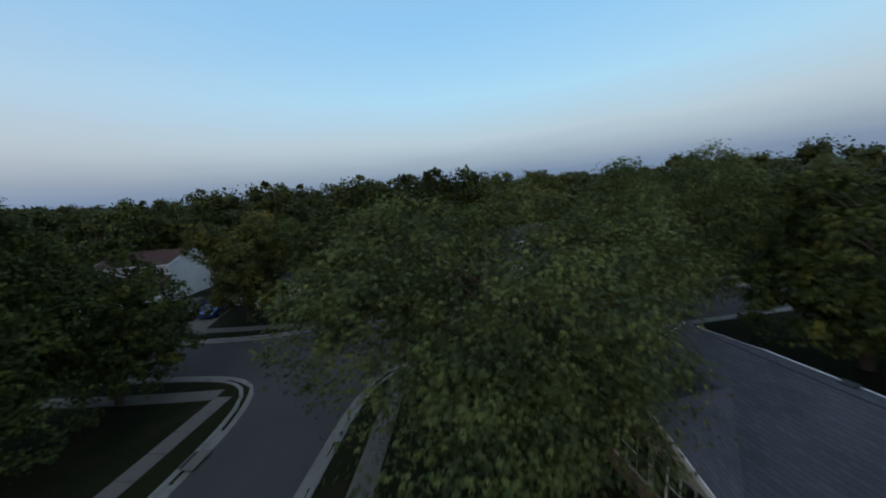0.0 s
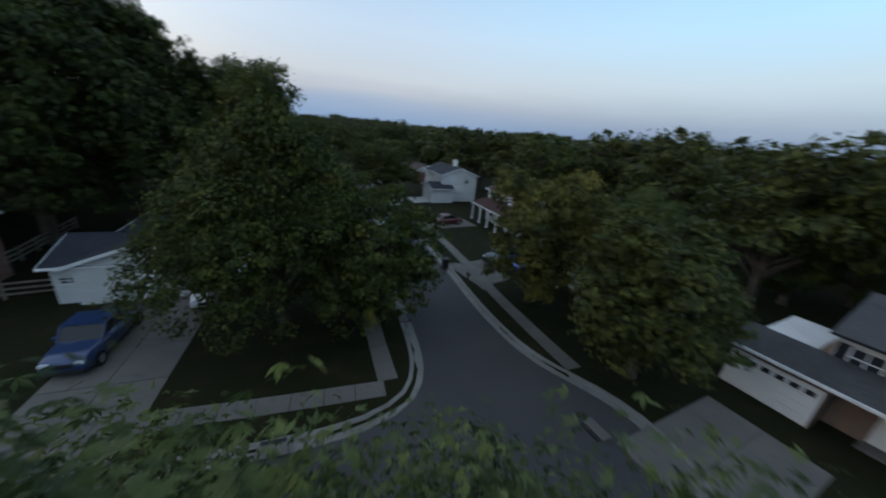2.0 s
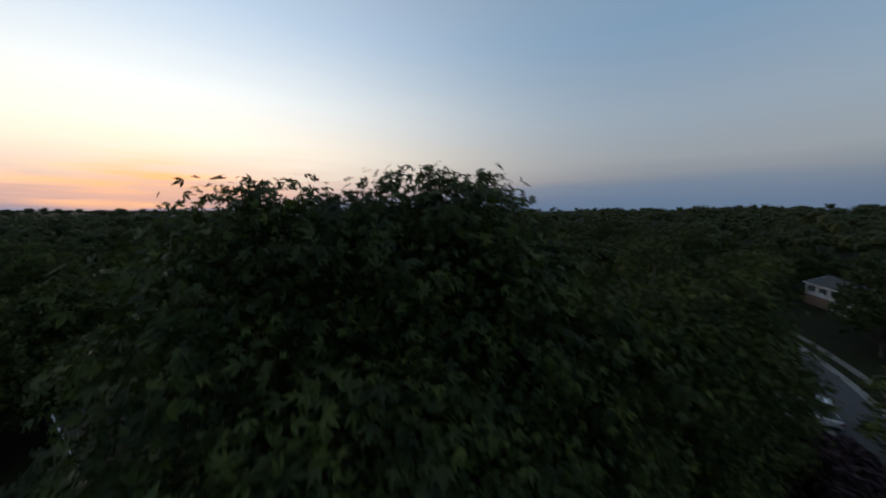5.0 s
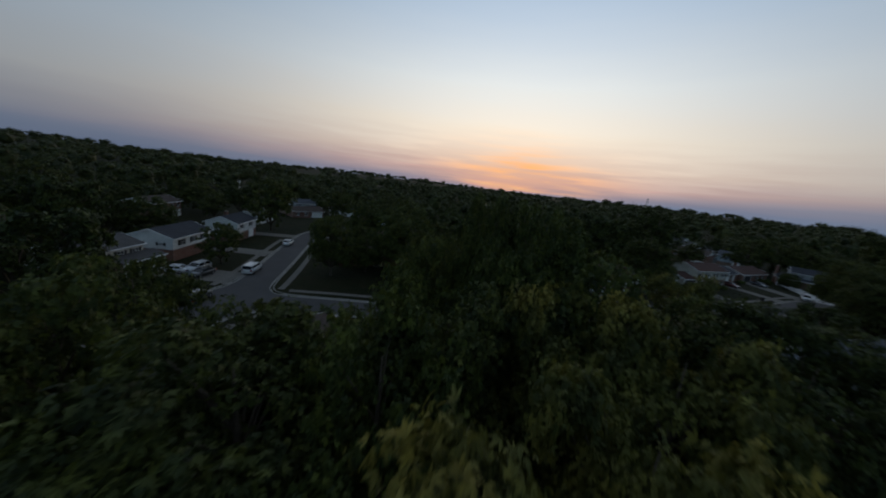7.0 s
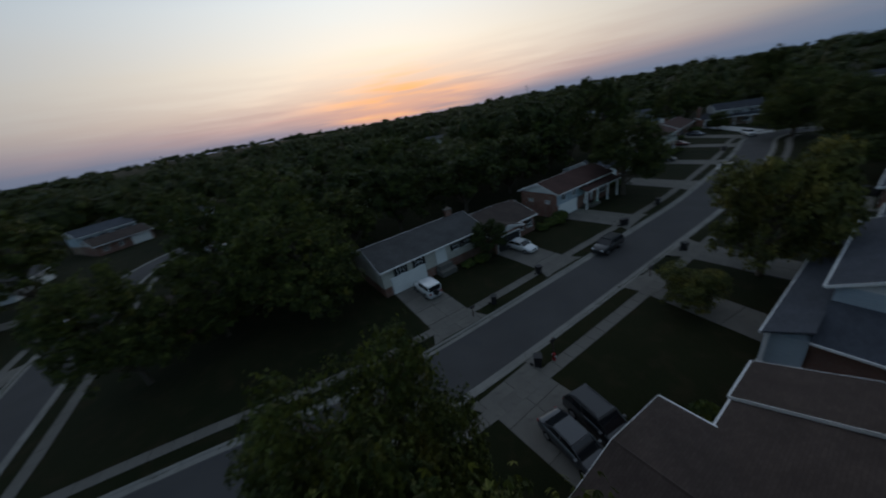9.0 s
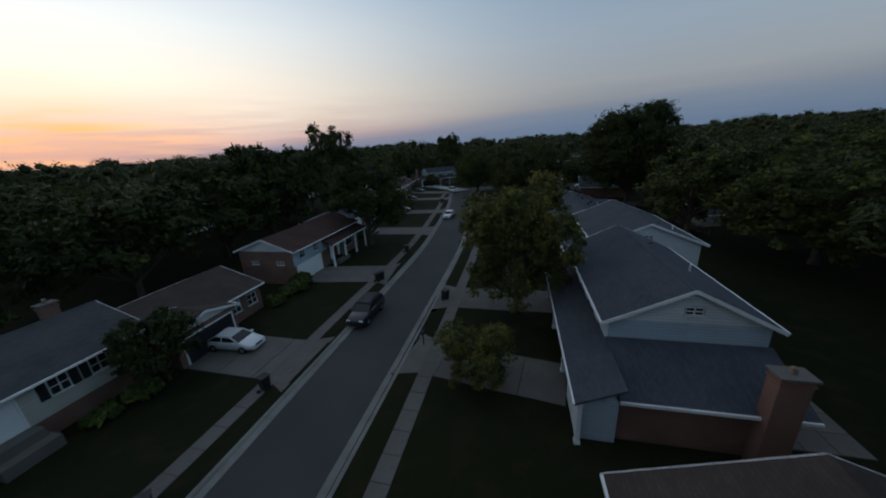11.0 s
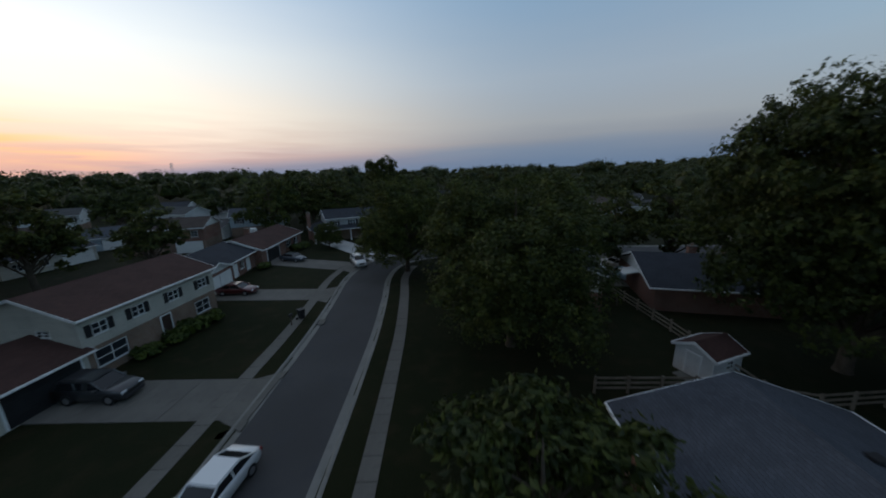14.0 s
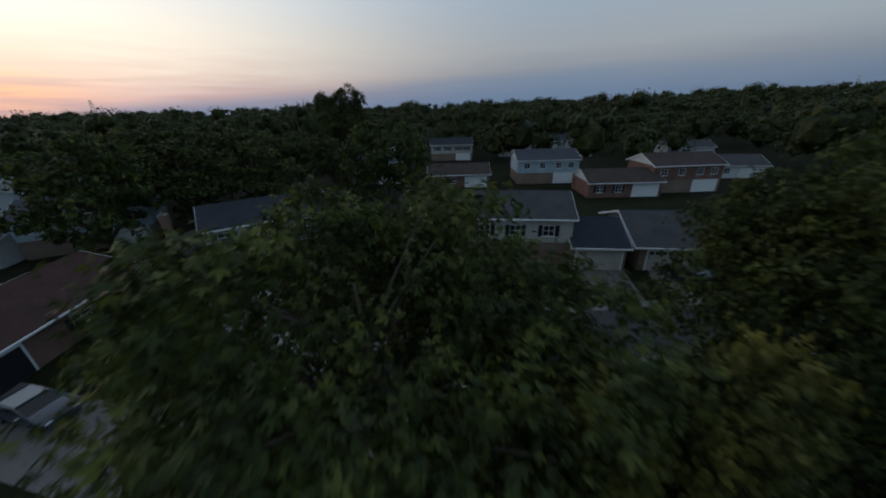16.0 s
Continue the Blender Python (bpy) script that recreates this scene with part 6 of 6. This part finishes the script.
# kind, x, y, height, crown radius
TREES = [
    ("locust", 77.4, -95.2, 11.2, 7.6), ("locust", 84, -113, 13.0, 6.0), ("maple", 74.5, -117, 11.5, 6.0), ("maple", 87.5, -73.8, 9.8, 4.6),
    ("pyramid", 82.6, -71.4, 15.6, 6.4), ("ash", 77.0, -45, 22.0, 6.6), ("oak", 67.2, -48.2, 24.2, 11.2), ("weeping", 83.6, -38.5, 21.5, 7.6), ("oak", 60, -36, 18, 8.5),
    ("gold", 100.2, -77.6, 11.4, 4.6), ("ash", 98.8, -86.8, 10.4, 4.8), ("locust", 110, -80.0, 9.5, 4.2), ("maple", 109, -32, 11, 7.2),
    ("m_a", 46.0, -63.5, 8.6, 6.0), ("m_c", 124, -104, 17.5, 9), ("m_b", 121, -88, 15.5, 7), ("m_b", 134, -74, 16.5, 7), ("m_a", 131, -94, 15, 7.5), ("m_b", 138, -60, 16, 7), ("maple", 119, -120, 15, 8), ("m_a", 128, -56, 14, 7), ("spruce", 124, -90, 15, 3.6), ("m_c", 112, -134, 14, 8), ("m_c", 96, -134, 12.5, 7),
    ("weeping", 12.6, 63.0, 15.8, 7.0), ("near_maple", -0.6, 84.0, 13.7, 7.5), ("near_maple", 18.6, 87.2, 14.2, 6.8), ("gold", 11.9, 7.0, 12.9, 4.8), ("m_c", 11.4, 46.2, 7.4, 4.3),
    ("ash", -12.2, 27.6, 14.4, 6.0), ("thin", -27.8, 47.4, 23.0, 7.4), ("m_c", -36, 33, 19, 8), ("m_c", -34, 20, 14, 7.5), ("m_c", -33, 6, 14, 7.5),
    ("oak", 36.5, 60.5, 22.0, 8.6), ("m_c", 44, 52, 15.5, 8), ("maple", 45, 22, 14.5, 9), ("m_c", 46, 6, 14, 8), ("maple", 46, -8, 15, 7),
    ("maple", -20.6, -45.6, 12.8, 4.6), ("maple", -18.8, -29.0, 13.6, 6.2), ("maple", -23.6, -38.5, 10.5, 4.4), ("maple", -30, -29, 15, 6.5), ("gold", 9.2, -2.6, 4.4, 2.6), ("m_c", -13.2, -5.9, 5.8, 2.4), ("m_a", -26.2, -67.4, 8.4, 3.8),
    ("ash", 34.5, -46.0, 16.2, 6.0), ("maple", 24.0, -40.5, 11.6, 4.4), ("maple", 27.0, -56.5, 15.6, 5.4), ("gold", 37.5, -27.5, 17.5, 4.6), ("near_maple", 24.6, -28.0, 20.4, 5.2), ("near_maple", 20.9, -30.5, 20.9, 3.0), ("near_maple", 17.6, -33.6, 16.2, 4.6), ("near_maple", 10.6, -31.9, 14.4, 4.0), ("maple", 25.4, -37.4, 15.5, 4.6), ("gold", 32.4, -30.0, 17.2, 4.4), ("maple", 34.5, -40.5, 16.5, 4.8), ("gold", 41, -33, 17, 4.4), ("maple", 27, -31.5, 16.5, 4.6), ("maple", 29.0, -26.0, 18.2, 5.6), ("ash", 31, -36.5, 16.5, 4.8), ("gold", 44.6, -38.4, 17.4, 5.2), ("gold", 45.5, -29.5, 15.5, 4.6), ("maple", 30, -17, 15, 5.5), ("oak", 38, -19, 17, 7), ("ash", 50, -36, 17, 5.4), ("maple", 28.5, -47.5, 13.5, 5.4), ("gold", 3.5, -52.0, 4.5, 1.8),
    ("maple", 16.6, -58.8, 13.2, 4.6), ("ash", 26, -62, 13, 5.6), ("m_a", 55, -44, 12.5, 5.5), 
    ("maple", -6.5, 100.5, 9, 4.2), ("ash", -26.7, 168, 22, 7), ("m_b", 40, 88, 13, 6.5), ("m_b", 33, 92.0, 12, 5.0), ("m_a", 30, 102, 9, 4.2), ("maple", -20, 99.5, 5.5, 2.8), ("gold", 6.6, 82.6, 11.5, 3.2),
    ("m_c", 26, 84, 9, 4.5), ("m_a", -40, 112, 14, 7), ("m_b", -37, 122, 15, 7), ("m_b", -30, 128, 14, 7), ("m_a", -8, 126, 14, 6.5),
]
# front lawns, patios and open yards with no extra trees
CLEAR = [(-17, -56, 29, 100), (-24, -24, -14, 96), (40, -100, 92, -62), (84, -124, 108, -40), (28, -10, 36, 56), (-60, -74, 14, -46), (-14, 96, 34, 128), (-40, 74, -20, 118), (42, -80, 90, -40), (-22, 116, 74, 150), (-84, 92, -62, 128), (-88, -62, -50, -28), (-80, -108, -44, -70)]


def build_scene():
    build_ground()
    build_roads()
    houses_east()
    houses_west()
    houses_cross()
    houses_side()
    far_houses()
    build_trees()
    build_woods()
    # driveways
    driveway((16.4, 34.0), (3.7, 33.6), 5.6, flare=0.9)
    driveway((13.0, -20.3), (3.7, -20.5), 5.4, flare=0.9)
    driveway((15.2, -2.0), (3.7, -0.2), 4.0, flare=0.7)
    driveway((20.4, 9.6), (3.7, 9.6), 4.6, flare=0.7)
    driveway((-15.4, -17.9), (-3.7, -18.7), 4.8, flare=0.9)
    driveway((-13.4, -2.2), (-3.7, -2.4), 4.9, flare=0.9)
    driveway((-14.5, 14.3), (-3.7, 15.4), 5.4, flare=0.9)
    driveway((-19.6, 36.2), (-3.8, 36.6), 5.2, flare=0.9)
    driveway((-19.4, 54.0), (-5.0, 55.2), 4.2, flare=0.9)
    driveway((-24.6, 73.2), (-8.3, 74.2), 3.8, flare=0.9)
    driveway((-27.2, 89.8), (-8.8, 86.0), 4.6, flare=0.9)
    driveway((-23.8, 107.2), (-6.4, 91.5), 4.8, PALE_CONCRETE, label="bright new concrete driveway")
    driveway((17.2, 107.2), (16.2, 101.0), 4.6)
    driveway((24.2, 105.6), (22.6, 101.2), 5.0)
    driveway((29.5, 78.0), (31.0, 94.0), 4.0)
    driveway((62.6, -63.2), (58.9, -75.6), 4.4, flare=0.8)
    driveway((76.9, -64.8), (72.6, -79.2), 5.0, flare=0.8)
    driveway((100.8, -92.6), (92.9, -91.2), 5.0)
    driveway((101.0, -112.6), (90.6, -109.6), 6.0)
    driveway((109.6, -71.4), (98.6, -71.0), 5.2, flare=0.7)
    driveway((112.6, -55.6), (103.2, -54.4), 4.0, flare=0.7)
    driveway((118.6, -38.4), (106.9, -38.6), 4.8, PALE_CONCRETE, flare=0.7)
    driveway((-20.6, -74.6), (-17.4, -61.8), 6.2, flare=0.8)
    driveway((-39.6, -73.0), (-36.2, -60.4), 4.6, flare=0.8)
    driveway((-60.0, -71.0), (-58.6, -58.6), 4.2)
    # pavements
    pavement("street", 1, 8, 158)
    pavement("street", -1, 8, 152)
    pavement("cross_street", -1, 4, 96)
    pavement("cross_street", 1, 4, 150)
    pavement("cross_street", -1, 103, 160)
    pavement("side_street", 1, 68, 175)
    pavement("side_street", -1, 20, 175)
    small_things()
    # cars
    W, S, K = (0.62, 0.63, 0.64), (0.36, 0.38, 0.40), (0.012, 0.013, 0.016)
    car("suv", 11.9, 36.1, 10, S, "silver crossover parked on the driveway")
    car("sedan", -2.9, 48.2, -92, W, "white saloon parked at the kerb")
    car("suv", -9.6, 87.4, -58, W, "white hatchback parked at the kerb by the bend")
    car("suv", -2.2, 4.6, -91, K, "black off-roader parked at the kerb")
    car("suv", 10.6, -18.8, -10, K, "black estate car on the driveway")
    car("sedan", 10.4, -21.2, -8, (0.05, 0.055, 0.062), "dark grey saloon on the driveway")
    car("jeep", -12.4, -17.2, 178, W, "white off-roader on the driveway")
    car("sedan", -11.4, -1.6, 2, W, "white saloon on the driveway")
    car("suv", -16.6, 54.6, 5, (0.03, 0.032, 0.036), "dark hatchback on the driveway")
    car("sedan", -21.0, 73.9, 5, (0.08, 0.012, 0.014), "dark red saloon on the driveway")
    car("sedan", -22.4, 89.6, -12, (0.035, 0.045, 0.06), "dark blue-grey saloon on the driveway")
    car("suv", 31.4, 86.4, 110, (0.5, 0.5, 0.5), "silver and black crossover on the driveway")
    car("minivan", 30.4, 80.8, 110, (0.3, 0.42, 0.5), "pale blue van on the driveway")
    car("suv", 24.0, 103.4, 100, K, "dark car outside the garage")
    car("pickup", 73.6, -69.4, -106, (0.02, 0.045, 0.12), "blue pickup truck on the driveway")
    car("minivan", 79.0, -65.8, -104, W, "white van beside the house")
    car("sedan", 108.6, -55.0, -6, (0.09, 0.016, 0.02), "maroon saloon on the driveway")
    car("sedan", 105.2, -72.6, 177, (0.02, 0.06, 0.30), "bright blue saloon on the driveway")
    car("suv", 105.0, -70.1, 177, K, "dark crossover on the driveway beside a blue saloon")
    car("minivan", 98.0, -51.6, -76, (0.42, 0.48, 0.55), "silver-blue people carrier parked at the kerb")
    car("pickup", 105.2, -19.6, 76, W, "white pickup truck parked at the kerb")
    car("suv", -6.2, -63.6, 170, (0.05, 0.055, 0.06), "dark people carrier parked at the kerb")
    car("minivan", -21.6, -60.4, 172, W, "white people carrier parked at the kerb")
    car("sedan", -19.6, -72.6, -95, W, "white saloon on the driveway by the porch")
    car("suv", -20.9, -69.4, -20, S, "silver crossover on the driveway")
    car("sedan", -18.2, -67.6, -20, K, "black saloon across the driveway")
    car("sedan", -47.0, -58.4, 174, W, "white car at the kerb")
    car("sedan", -66.5, -39.4, 100, W, "white car on a far street")


build_scene()
